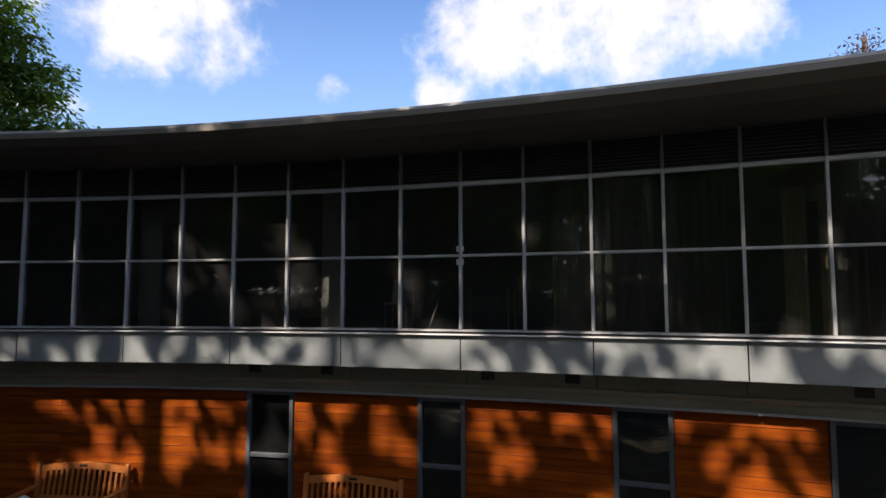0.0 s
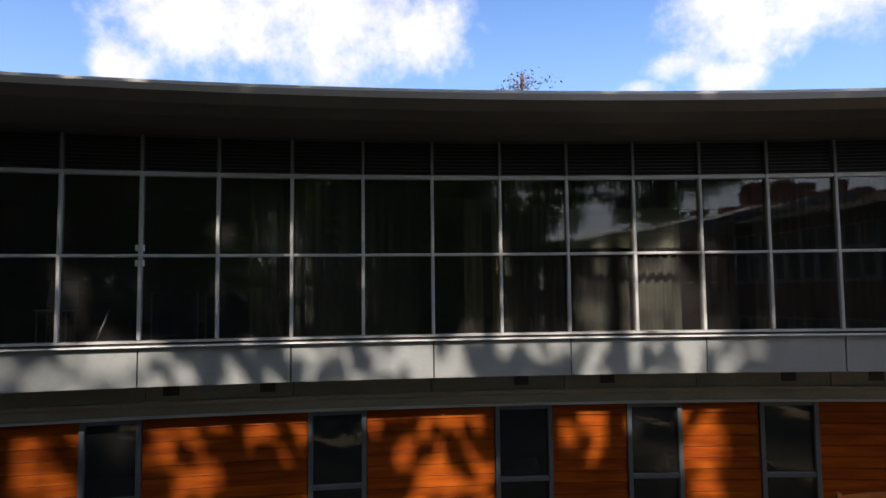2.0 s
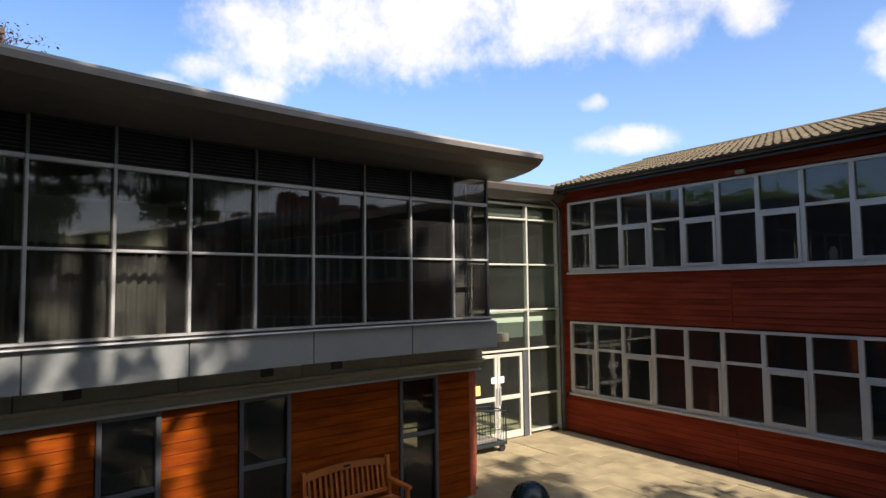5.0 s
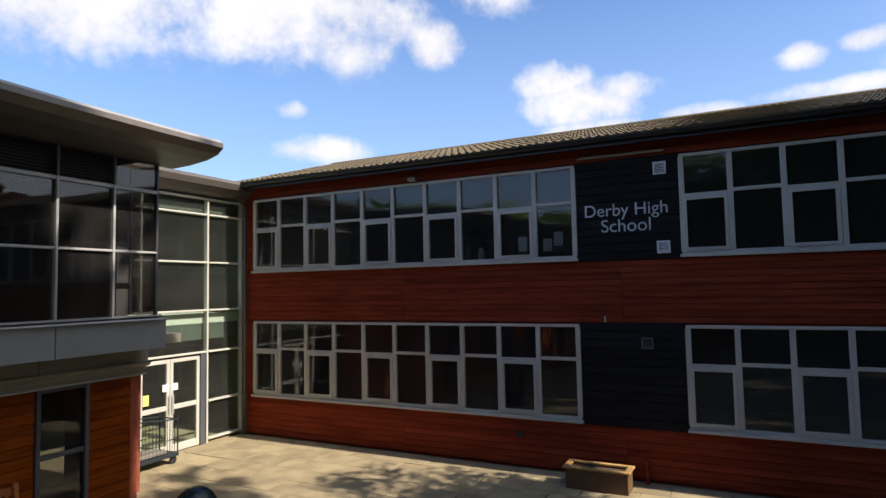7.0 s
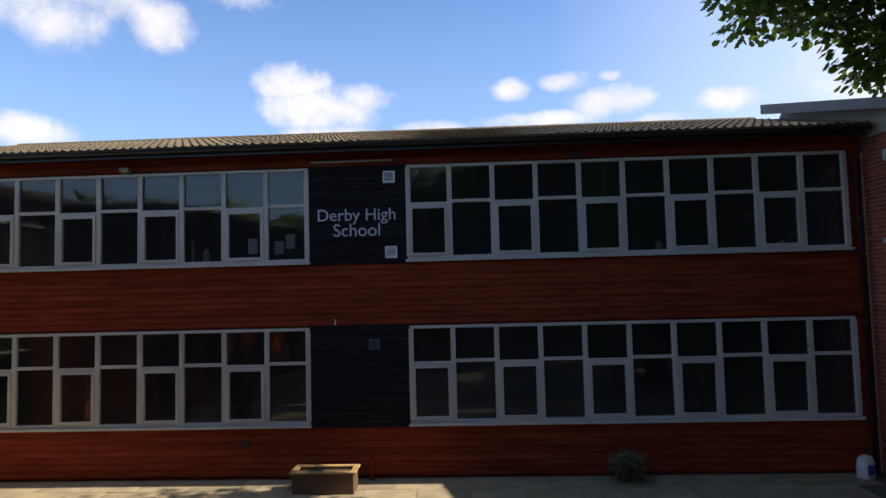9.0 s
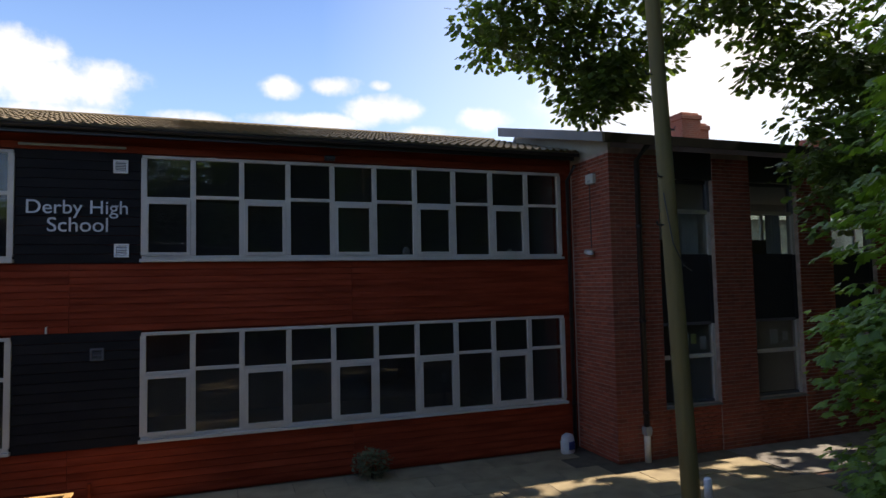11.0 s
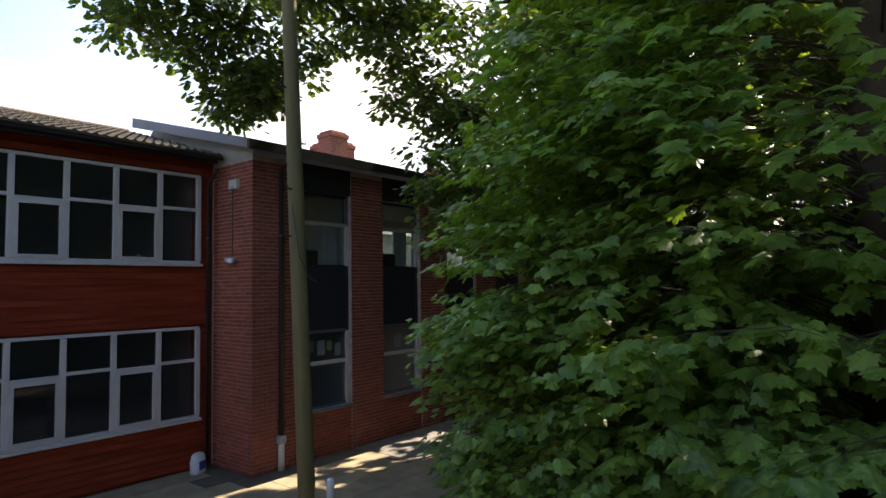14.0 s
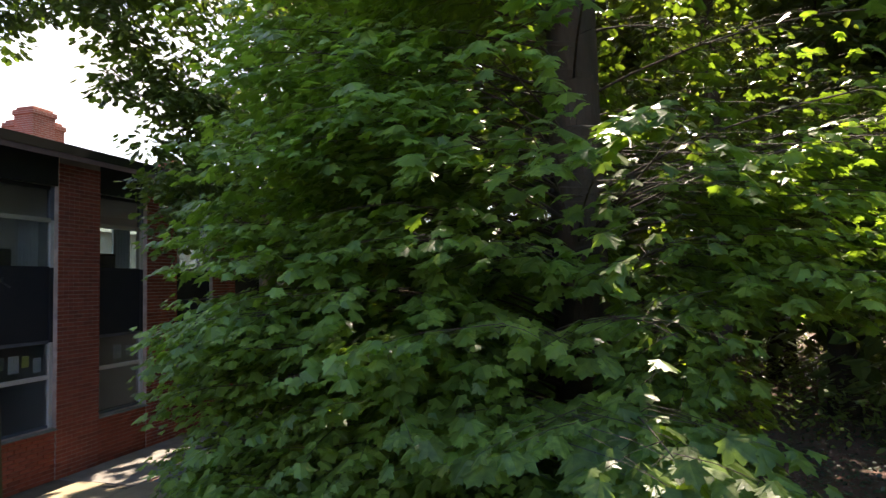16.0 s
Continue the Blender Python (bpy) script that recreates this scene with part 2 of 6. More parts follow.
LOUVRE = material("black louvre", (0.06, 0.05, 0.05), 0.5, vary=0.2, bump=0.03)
BRICK = material("red brick", (0.36, 0.10, 0.058), 0.85, vary=0.35, scale=7, fine=60, bump=0.5, piece=0.22, second=(0.27, 0.072, 0.046), spec=0.2)
BRICK_STACK = brick_material("orange red stack brick", (0.30, 0.088, 0.055))
MORTAR = material("mortar", (0.46, 0.36, 0.30), 0.9, vary=0.3, scale=6, fine=70, bump=0.4)
TILE = material("weathered roof tile", (0.135, 0.10, 0.055), 0.85, vary=0.4, scale=5, fine=30, bump=0.4, piece=0.2, second=(0.09, 0.073, 0.04))
GUTTER = material("black plastic gutter", (0.018, 0.018, 0.02), 0.4, vary=0.2, bump=0.02)
SLAB = material("buff paving slab", (0.35, 0.285, 0.17), 0.85, vary=0.3, scale=2.2, fine=45, bump=0.3, piece=0.10, second=(0.25, 0.20, 0.12))
JOINT = material("sandy joint", (0.15, 0.13, 0.09), 0.95, vary=0.35, scale=4, fine=60, bump=0.3)
EARTH = material("brown woodland soil", (0.16, 0.078, 0.056), 0.95, vary=0.5, scale=1.5, fine=22, bump=0.8, second=(0.085, 0.06, 0.035), bump_distance=0.05)
PLASTER = material("pale interior plaster", (0.60, 0.60, 0.54), 0.8, vary=0.1, scale=1, fine=20, bump=0.03)
# Link room walls: the indoor dimness is put into this colour.
LINK_WALL_DIM = material("grey green link wall darkened as indoors", (0.085, 0.095, 0.08), 0.8, vary=0.15, scale=1, fine=20, bump=0.03)
# Room walls coloured dark to carry the dimness behind the windows.
DARK_ROOM = material("interior wall darkened for a dim room", (0.19, 0.18, 0.175), 0.8, vary=0.2, scale=1, fine=20, bump=0.03)
CARPET = material("dark carpet", (0.09, 0.09, 0.095), 0.95, vary=0.3, fine=80, bump=0.2)
CURTAIN = material("sage curtain cloth", (0.14, 0.142, 0.118), 0.9, vary=0.2, scale=2, fine=60, bump=0.1)
CURTAIN_PALE = material("pale grey curtain cloth", (0.62, 0.62, 0.58), 0.9, vary=0.12, scale=2, fine=60, bump=0.1)
CURTAIN_CREAM = material("cream curtain cloth", (0.42, 0.36, 0.2), 0.9, vary=0.2, scale=2, fine=60, bump=0.1)
BLUE_BOARD = material("blue felt board", (0.012, 0.017, 0.08), 0.9, vary=0.2, fine=60, bump=0.1)
PAPER = material("white paper", (0.8, 0.82, 0.82), 0.8, vary=0.06, scale=6, fine=40, bump=0.02)
YELLOW_PAPER = material("yellow notice", (0.75, 0.72, 0.22), 0.8, vary=0.06, bump=0.02)
BLIND_PALE = material("pale green blind cloth", (0.42, 0.45, 0.30), 0.9, vary=0.12, scale=2, fine=60, bump=0.08)
BLIND = material("black roller blind", (0.012, 0.014, 0.018), 0.8, vary=0.2, bump=0.05)
LETTER = material("brushed steel letters", (0.6, 0.61, 0.62), 0.4, metal=0.3, vary=0.08, bump=0.02)
POLE_WOOD = material("greenish weathered pole timber", (0.165, 0.125, 0.042), 0.85, vary=0.35, scale=2.5, fine=26, stretch=(1, 1, 0.08), bump=0.6, second=(0.095, 0.085, 0.032))
BARK = material("grey brown bark", (0.10, 0.066, 0.042), 0.95, vary=0.4, scale=4, fine=18, stretch=(1, 1, 0.25), bump=1.0, second=(0.06, 0.045, 0.026), bump_distance=0.03)
LEAF_MAPLE = material("maple leaf", (0.105, 0.158, 0.030), 0.42, vary=0.3, scale=3, fine=20, bump=0.15, piece=0.3, second=(0.055, 0.092, 0.017), through_light=(1.35, 1.4, 0.5), spec=0.25)
LEAF_OAK = material("oak leaf", (0.08, 0.122, 0.028), 0.5, vary=0.3, scale=3, fine=20, bump=0.1, piece=0.3, through_light=(1.5, 1.6, 0.6), spec=0.3)
LEAF_WOOD = material("woodland leaf", (0.085, 0.115, 0.028), 0.42, vary=0.3, scale=3, fine=20, bump=0.1, piece=0.35, through_light=(1.5, 1.5, 0.45), spec=0.4)
LEAF_RED = material("copper twig leaf", (0.16, 0.06, 0.05), 0.6, vary=0.3, piece=0.3)
IVY = material("ivy leaf", (0.04, 0.085, 0.025), 0.4, vary=0.3, piece=0.35)
SHRUB = material("grey green shrub leaf", (0.19, 0.235, 0.12), 0.6, vary=0.3, piece=0.3)
STEEL_CAGE = material("dark blue-grey wire", (0.02, 0.032, 0.04), 0.5, metal=0.1, vary=0.2, bump=0.05)
RUBBER = material("black rubber", (0.02, 0.02, 0.02), 0.7, vary=0.2)
BIN = material("dark green plastic", (0.012, 0.028, 0.026), 0.25, vary=0.2, bump=0.03)
STONE = material("grey concrete", (0.24, 0.22, 0.19), 0.85, vary=0.25, scale=4, fine=50, bump=0.3)
PLASTIC_BAG = material("white plastic sack", (0.72, 0.73, 0.74), 0.5, vary=0.12, scale=8, fine=40, bump=0.4, bump_distance=0.03)
BLUE_PRINT = material("blue print", (0.05, 0.09, 0.32), 0.5, vary=0.2)
BLUE_CLOTH = material("blue plastic", (0.03, 0.08, 0.5), 0.5, vary=0.2)
PLANTER_SIDE = material("dark stained planter boards", (0.14, 0.075, 0.035), 0.8, vary=0.3, scale=4, fine=50, bump=0.3, piece=0.1)
PLANTER_WOOD = material("buff planter timber", (0.50, 0.30, 0.11), 0.8, vary=0.3, scale=4, fine=50, bump=0.3, piece=0.1)
LEAD = material("grey lead roof", (0.17, 0.18, 0.19), 0.6, metal=0.2, vary=0.2, scale=1.5, fine=25, bump=0.1)
GLASS = glass_material("clear glass", (0.5, 0.53, 0.52), 1.55, 0.008)
GLASS_HALL = glass_material("classroom glass", (0.66, 0.68, 0.68), 1.62)
GLASS_TALL = glass_material("tall window glass", (0.78, 0.8, 0.8), 1.55)
GLASS_LINK = glass_material("greenish link glass", (0.80, 0.90, 0.84), 1.45)
GLASS_TINT = glass_material("tinted glass", (0.58, 0.58, 0.575), 1.66, 0.014)


# ---- building kit ----
class Geo:
    """Vertices and faces of one mesh, gathered piece by piece."""

    def __init__(self):
        self.v, self.f = [], []

    def hull(self, lower, upper):
        """A prism between two rings of equally many points (lower anticlockwise from above)."""
        n, k = len(lower), len(self.v)
        self.v += [tuple(p) for p in lower] + [tuple(p) for p in upper]
        self.f.append(tuple(k + i for i in reversed(range(n))))
        self.f.append(tuple(k + n + i for i in range(n)))
        for i in range(n):
            j = (i + 1) % n
            self.f.append((k + i, k + j, k + n + j, k + n + i))
        return self

    def box(self, x0, x1, y0, y1, z0, z1):
        ring = [(x0, y0), (x1, y0), (x1, y1), (x0, y1)]
        return self.hull([(x, y, z0) for x, y in ring], [(x, y, z1) for x, y in ring])

    def tube(self, points, radii, sides=8):
        """A round bar through the points, with a radius at each."""
        rings = []
        for i, p in enumerate(points):
            p = Vector(p)
            a = Vector(points[max(i - 1, 0)])
            b = Vector(points[min(i + 1, len(points) - 1)])
            way = (b - a).normalized()
            side = way.cross(Vector((0, 0, 1)) if abs(way.z) < 0.9 else Vector((1, 0, 0))).normalized()
            up = side.cross(way)
            rings.append([p + (side * math.cos(t) + up * math.sin(t)) * radii[i] for t in [2 * math.pi * j / sides for j in range(sides)]])
        k = len(self.v)
        for ring in rings:
            self.v += [tuple(q) for q in ring]
        for i in range(len(rings) - 1):
            for j in range(sides):
                a, b = k + i * sides + j, k + i * sides + (j + 1) % sides
                self.f.append((a, a + sides, b + sides, b))
        self.f.append(tuple(k + j for j in range(sides)))
        self.f.append(tuple(k + (len(rings) - 1) * sides + j for j in reversed(range(sides))))
        return self

    def loft(self, rings, closed=False):
        """A skin over rows of equally many points."""
        k, n = len(self.v), len(rings[0])
        for ring in rings:
            self.v += [tuple(q) for q in ring]
        for i in range(len(rings) - 1):
            for j in range(n if closed else n - 1):
                a, b = k + i * n + j, k + i * n + (j + 1) % n
                self.f.append((a, b, b + n, a + n))
        return self

    def caps(self, n_rings, n):
        k = len(self.v) - n_rings * n
        self.f.append(tuple(k + j for j in reversed(range(n))))
        self.f.append(tuple(k + (n_rings - 1) * n + j for j in range(n)))
        return self

    def mesh(self, name, mat, bevel=0.0, smooth=False):
        me = bpy.data.meshes.new(name)
        me.from_pydata(self.v, [], self.f)
        if bevel:
            bm = bmesh.new()
            bm.from_mesh(me)
            edges = [e for e in bm.edges if len(e.link_faces) == 2 and e.calc_face_angle(0) > 0.6]
            bmesh.ops.bevel(bm, geom=edges, offset=bevel, segments=1, affect="EDGES")
            bm.to_mesh(me)
            bm.free()
        if smooth:
            me.polygons.foreach_set("use_smooth", [True] * len(me.polygons))
        me.materials.append(mat)
        me.update()
        return me


def cube(x0, x1, y0, y1, z0, z1):
    return Geo().box(x0, x1, y0, y1, z0, z1)


def part(name, geo, mat, parent=None, label="", m=None, bevel=0.0, smooth=False):
    """One mesh object, under a thing or a part. geo: a Geo or a ready mesh."""
    me = geo if isinstance(geo, bpy.types.Mesh) else geo.mesh(name, mat, bevel, smooth)
    ob = new(name, me)
    ob.parent = parent
    if m is not None:
        ob.matrix_basis = m
    if label:
        ob["label"] = label
    return ob


def thing(name, label, category, m=None, group="", kind=""):
    ob = new(name)
    ob.empty_display_size = 0.1
    if m is not None:
        ob.matrix_basis = m
    return tagged(ob, label, category, group, kind)


def setting(name, geo, mat, label="", category="", bevel=0.0, m=None):
    return tagged(part(name, geo, mat, None, "", m, bevel), label, category, "", "structure")


# the curved front: s runs along it from its free corner, out towards the court
FRONT_X, FRONT_Y, BEND, BEND_MORE, BEND_FROM = -8.352, 6.52, 0.0294, 0.0082, 13.13
_front = [(-0.0, FRONT_X, FRONT_Y, 0.0)]
_step = 0.02
for _i in range(1, 1300):
    _s, _x, _y, _h = _front[-1]
    _h2 = _h + (BEND + (BEND_MORE if _s > BEND_FROM else 0)) * _step
    _front.append((_s + _step, _x + math.sin((_h + _h2) / 2) * _step, _y - math.cos((_h + _h2) / 2) * _step, _h2))


def front(s, away=0.0, z=0.0):
    """A point of the curved front: s along it, away metres out from the glass, at height z."""
    if s < 0:
        x, y, h = FRONT_X, FRONT_Y - s, 0.0
    else:
        k = min(int(s / _step), len(_front) - 2)
        a, b = _front[k], _front[k + 1]
        t = (s - a[0]) / _step
        x, y, h = (a[j] + (b[j] - a[j]) * t for j in (1, 2, 3))
    return Vector((x + math.cos(h) * away, y + math.sin(h) * away, z))


def front_pose(s, away=0.0, z=0.0):
    """A frame there: x along the front away from its free corner, y out of the wall to the court, z up."""
    p = front(s, away, z)
    e = front(s + 0.05, away, z) - front(s - 0.05, away, z)
    along = e.normalized()
    y = Vector((0, 0, 1)).cross(along)
    return Matrix(((along.x, y.x, 0, p.x), (along.y, y.y, 0, p.y), (0, 0, 1, p.z), (0, 0, 0, 1)))


def front_band(s0, s1, profile, step=0.4):
    """A bar that follows the front; profile: (away, z) points, anticlockwise seen towards growing s."""
    n = max(2, int((s1 - s0) / step) + 1)
    rings = [[front(s0 + (s1 - s0) * i / (n - 1), a, z) for a, z in profile] for i in range(n)]
    return Geo().loft(rings, True).caps(n, len(profile))


# ---- ground ----
setting("ground", cube(-1500, 1500, -1500, 1500, -0.5, -0.03), EARTH, "brown woodland soil that runs out of sight", "ground")

# ---- curved building: first floor ----
S_END, MULLION_0, BAY = 24.0, 0.728, 0.8186
SILL, MID, TOP, HEAD = 3.105, 4.042, 4.966, 5.395
joints = [0.0] + [MULLION_0 + BAY * i for i in range(int((S_END - MULLION_0) / BAY))]
curtain_wall = thing("curtain_wall", "curved glazed first floor with slim silver mullions and dark louvres", "curtain wall", kind="structure")
mullion_mesh = cube(-0.019, 0.019, -0.06, 0.045, SILL, TOP + 0.025).mesh("mullion", ALUMINIUM, 0.006)
# Upper lengths take the darker colour that stands for the eave's shade.
head_mesh = cube(-0.019, 0.019, -0.06, 0.045, TOP + 0.026, HEAD).mesh("mullion_head", MULLION_SHADED, 0.006)
for s in joints[1:]:
    part("mullion", mullion_mesh, None, curtain_wall, m=front_pose(s))
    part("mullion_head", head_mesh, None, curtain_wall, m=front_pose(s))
part("corner_post", cube(-0.02, 0.02, -0.05, 0.02, SILL, HEAD), GREY_FRAME, curtain_wall, m=front_pose(0.0), bevel=0.004)
pane_meshes = {}
for i, (s0, s1) in enumerate(zip(joints, joints[1:])):
    half, mid = (s1 - s0) / 2, (s0 + s1) / 2
    for z in (MID, TOP):
        w = 0.016 if z == MID else 0.025
        part("transom", cube(-half + 0.019, half - 0.019, -0.04, 0.04, z - w, z + w), ALUMINIUM, curtain_wall, m=front_pose(mid), bevel=0.005)
    for z0, z1 in ((SILL + 0.01, MID - 0.02), (MID + 0.02, TOP - 0.03)):
        part("pane", cube(-half + 0.019, half - 0.019, -0.012, -0.004, z0, z1), GLASS_TINT, curtain_wall, m=front_pose(mid) @ pose(0, 0, (z0 + z1) / 2, 0.3) @ pose(0, 0, -(z0 + z1) / 2)).visible_shadow = False
    if i == 0:
        part("pane", cube(-half + 0.02, half - 0.019, -0.012, -0.004, TOP + 0.03, HEAD), GLASS_TINT, curtain_wall, m=front_pose(mid))
    else:
        part("louvre_backing", cube(-half + 0.019, half - 0.019, -0.05, -0.03, TOP + 0.03, HEAD), LOUVRE, curtain_wall, m=front_pose(mid))
        g = Geo()
        for k in range(9):
            z = TOP + 0.045 + k * 0.043
            g.hull([(-half + 0.019, -0.03, z), (half - 0.019, -0.03, z), (half - 0.019, 0.02, z - 0.018), (-half + 0.019, 0.02, z - 0.018)][::-1],
                   [(-half + 0.019, -0.03, z + 0.006), (half - 0.019, -0.03, z + 0.006), (half - 0.019, 0.02, z - 0.012), (-half + 0.019, 0.02, z - 0.012)][::-1])
        part("louvre", g, LOUVRE, curtain_wall, m=front_pose(mid))
part("sill", front_band(-0.05, S_END, [(-0.1, 3.03), (0.10, 3.03), (0.11, 3.036), (0.10, 3.05), (-0.1, 3.055)]), ALUMINIUM, curtain_wall)
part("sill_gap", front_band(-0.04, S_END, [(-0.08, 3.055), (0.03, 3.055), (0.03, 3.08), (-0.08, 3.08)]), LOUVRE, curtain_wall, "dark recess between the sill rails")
part("sill_rail", front_band(-0.05, S_END, [(-0.08, 3.08), (0.06, 3.08), (0.06, 3.104), (-0.08, 3.104)]), ALUMINIUM, curtain_wall)
part("head_rail", front_band(0, S_END, [(-0.06, HEAD), (0.05, HEAD), (0.05, HEAD + 0.05), (-0.06, HEAD + 0.05)]), GREY_FRAME, curtain_wall)

# cladding panels below the glass
cladding = thing("cladding", "band of flat grey metal panels with dark joints under the glazing", "cladding", kind="structure")
panel_joints = [-0.15] + [MULLION_0 + BAY * (1 + 2 * i) for i in range(14)]
for s0, s1 in zip(panel_joints, panel_joints[1:]):
    part("panel", front_band(s0 + 0.008, s1 - 0.008, [(-0.05, 2.6), (0.05, 2.6), (0.05, 3.025), (-0.05, 3.025)], 0.3), PANEL, cladding)
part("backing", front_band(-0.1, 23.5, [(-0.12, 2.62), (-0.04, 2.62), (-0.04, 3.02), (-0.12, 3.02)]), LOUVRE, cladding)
# the end of the band, turned round the free corner
part("panel", Geo().box(-11.5, -8.36, 6.52, 6.62, 2.6, 3.025), PANEL, cladding)

# set-back fascia, with small vents, and the gutter moulding over the boarded wall
fascia = thing("fascia", "beige fascia with a stepped metal drip moulding over the boards", "fascia", kind="structure")
for k in range(14):
    part("fascia_board", front_band(-0.185 + k * 1.655 + 0.006, -0.185 + (k + 1) * 1.655 - 0.006, [(-0.5, 2.35), (-0.4, 2.35), (-0.4, 2.66), (-0.5, 2.66)]), FASCIA, fascia)
part("moulding", front_band(-0.2, 23.5, [(-0.7, 2.175), (-0.50, 2.175), (-0.50, 2.235), (-0.46, 2.24), (-0.46, 2.29), (-0.41, 2.30), (-0.36, 2.335), (-0.36, 2.365), (-0.7, 2.365)]), FASCIA, fascia)
part("drip_edge", front_band(-0.2, 23.5, [(-0.53, 2.158), (-0.46, 2.158), (-0.46, 2.186), (-0.53, 2.186)]), ALUMINIUM, fascia, "bright metal drip edge")
for s in (2.58, 3.64, 5.9, 6.98, 10.04, 11.12, 13.4, 14.5):
    part("vent", cube(-0.09, 0.09, 0, 0.012, -0.06, 0.06), LOUVRE, fascia, m=front_pose(s, -0.4, 2.49))

# floor, ceiling and back of the upper room
setting("floor_upper", front_band(0.1, S_END, [(-7, 2.75), (-0.1, 2.75), (-0.1, 2.98), (-7, 2.98)], 1.0), CARPET)
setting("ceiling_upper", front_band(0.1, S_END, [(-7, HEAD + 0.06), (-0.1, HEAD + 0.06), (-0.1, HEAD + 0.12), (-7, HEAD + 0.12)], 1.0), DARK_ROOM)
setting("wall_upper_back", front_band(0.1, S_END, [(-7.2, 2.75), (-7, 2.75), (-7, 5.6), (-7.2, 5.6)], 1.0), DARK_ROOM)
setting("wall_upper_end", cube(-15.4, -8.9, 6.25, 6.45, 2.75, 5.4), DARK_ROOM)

# roof with a rolled, overhanging edge
nose = [(-1.6, 5.78), (-0.06, 5.40), (0.35, 5.41), (0.72, 5.45), (0.95, 5.51), (1.06, 5.60), (1.05, 5.67), (0.98, 5.70), (-0.2, 5.80), (-7.5, 5.95), (-7.5, 5.8)]
n_roof = 60
rings = []
for i in range(n_roof):
    s = -0.32 + (S_END + 0.32) * i / (n_roof - 1)
    rings.append([front(s, a, z) for a, z in nose])
roof_curved = setting("roof_curved", Geo().loft(rings, True).caps(n_roof, len(nose)), ZINC, "grey metal roof with a deep rounded overhanging edge", "roof")
# Pale strip added as the sun's highlight along the rolled roof edge.
part("edge_strip", front_band(-0.32, S_END, [(0.93, 5.70), (1.0, 5.69), (1.0, 5.72), (0.93, 5.73)]), ALUMINIUM, roof_curved, "pale strip put in as the sunlit rim of the roof edge")

# ---- curved building: ground floor ----
WALL_OUT = -0.55
windows_low = [(0.66, 1.41), (3.22, 3.96), (4.92, 5.63), (6.565, 7.30), (8.88, 9.59), (11.46, 12.13), (13.96, 14.69)]
edges_low = [0.0] + [e for w in windows_low for e in w] + [23.5]
boarded = thing("wall_boarded", "curved ground floor wall of horizontal orange cedar boards", "wall", kind="structure")
part("wall_core", front_band(0.0, 0.66, [(-0.8, 0), (-0.61, 0), (-0.61, 2.3), (-0.8, 2.3)]), LOUVRE, boarded)
for a, b in list(zip(edges_low[2::2], edges_low[3::2])):
    part("wall_core", front_band(a, b, [(-0.8, 0), (-0.61, 0), (-0.61, 2.3), (-0.8, 2.3)]), LOUVRE, boarded)
BOARD = 0.1405
for a, b in zip(edges_low[0::2], edges_low[1::2]):
    cuts = [a + (b - a) * i / max(1, round((b - a) / 3.2)) for i in range(max(1, round((b - a) / 3.2)) + 1)]
    for k in range(15):
        z0 = 0.05 + k * BOARD
        for c0, c1 in zip(cuts, cuts[1:]):
            part("board", front_band(c0 + 0.002, c1 - 0.002, [(-0.61, z0), (-0.546, z0), (-0.55, z0 + 0.008), (-0.555, z0 + BOARD - 0.014), (-0.568, z0 + BOARD - 0.006), (-0.61, z0 + BOARD - 0.006)], 0.5), CEDAR, boarded)


def low_window(s0, s1, index):
    half, m = (s1 - s0) / 2, front_pose((s0 + s1) / 2, WALL_OUT)
    w = thing("window_%d" % index, "narrow dark grey framed window with a transom", "window", m, kind="structure")
    for x in (-half, half - 0.06):
        part("jamb", cube(x, x + 0.06, -0.08, 0.03, 0.08, 2.157), MID_FRAME, w, bevel=0.006)
    for z in (0.08, 1.2, 2.097):
        part("rail", cube(-half + 0.06, half - 0.06, -0.07, 0.02, z, z + 0.06), MID_FRAME, w, bevel=0.006)
    part("pane", cube(-half + 0.06, half - 0.06, -0.03, -0.022, 1.26, 2.097), GLASS, w).visible_shadow = False
    part("pane", cube(-half + 0.06, half - 0.06, -0.03, -0.022, 0.14, 1.2), GLASS, w).visible_shadow = False
    part("threshold", cube(-half, half, -0.1, 0.06, 0.0, 0.08), STONE, w, bevel=0.008)


for k, (a, b) in enumerate(windows_low):
    low_window(a, b, k + 1)
setting("floor_lower", front_band(-0.4, 23.5, [(-6, -0.1), (-0.85, -0.1), (-0.85, 0.02), (-6, 0.02)], 1.0), CARPET)
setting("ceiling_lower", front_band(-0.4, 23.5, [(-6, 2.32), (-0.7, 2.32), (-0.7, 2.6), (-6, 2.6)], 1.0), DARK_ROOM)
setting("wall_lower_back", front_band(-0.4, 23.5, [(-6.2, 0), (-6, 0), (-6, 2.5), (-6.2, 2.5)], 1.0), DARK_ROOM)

# ---- classroom block: the long straight wall ----
WALL_Y = 11.4
BX0, BX1 = -11.45, 6.75
LEFT, RIGHT = (-11.09, -3.13), (-1.30, 6.58)
UP, LOW = (3.92, 5.66), (0.97, 2.71)


def wall_pieces(y0, y1):
    """The wall round its four window bands and two dark panels."""
    for x0, x1, z0, z1 in ((BX0, BX1, 0, LOW[0]), (BX0, BX1, LOW[1], UP[0]), (BX0, BX1, UP[1], 6.0), (BX0, LEFT[0], LOW[0], LOW[1]), (BX0, LEFT[0], UP[0], UP[1]),
                           (LEFT[1], RIGHT[0], LOW[0], LOW[1]), (LEFT[1], RIGHT[0], UP[0], UP[1]), (RIGHT[1], BX1, LOW[0], LOW[1]), (RIGHT[1], BX1, UP[0], UP[1])):
        yield x0, x1, y0, y1, z0, z1


g = Geo()
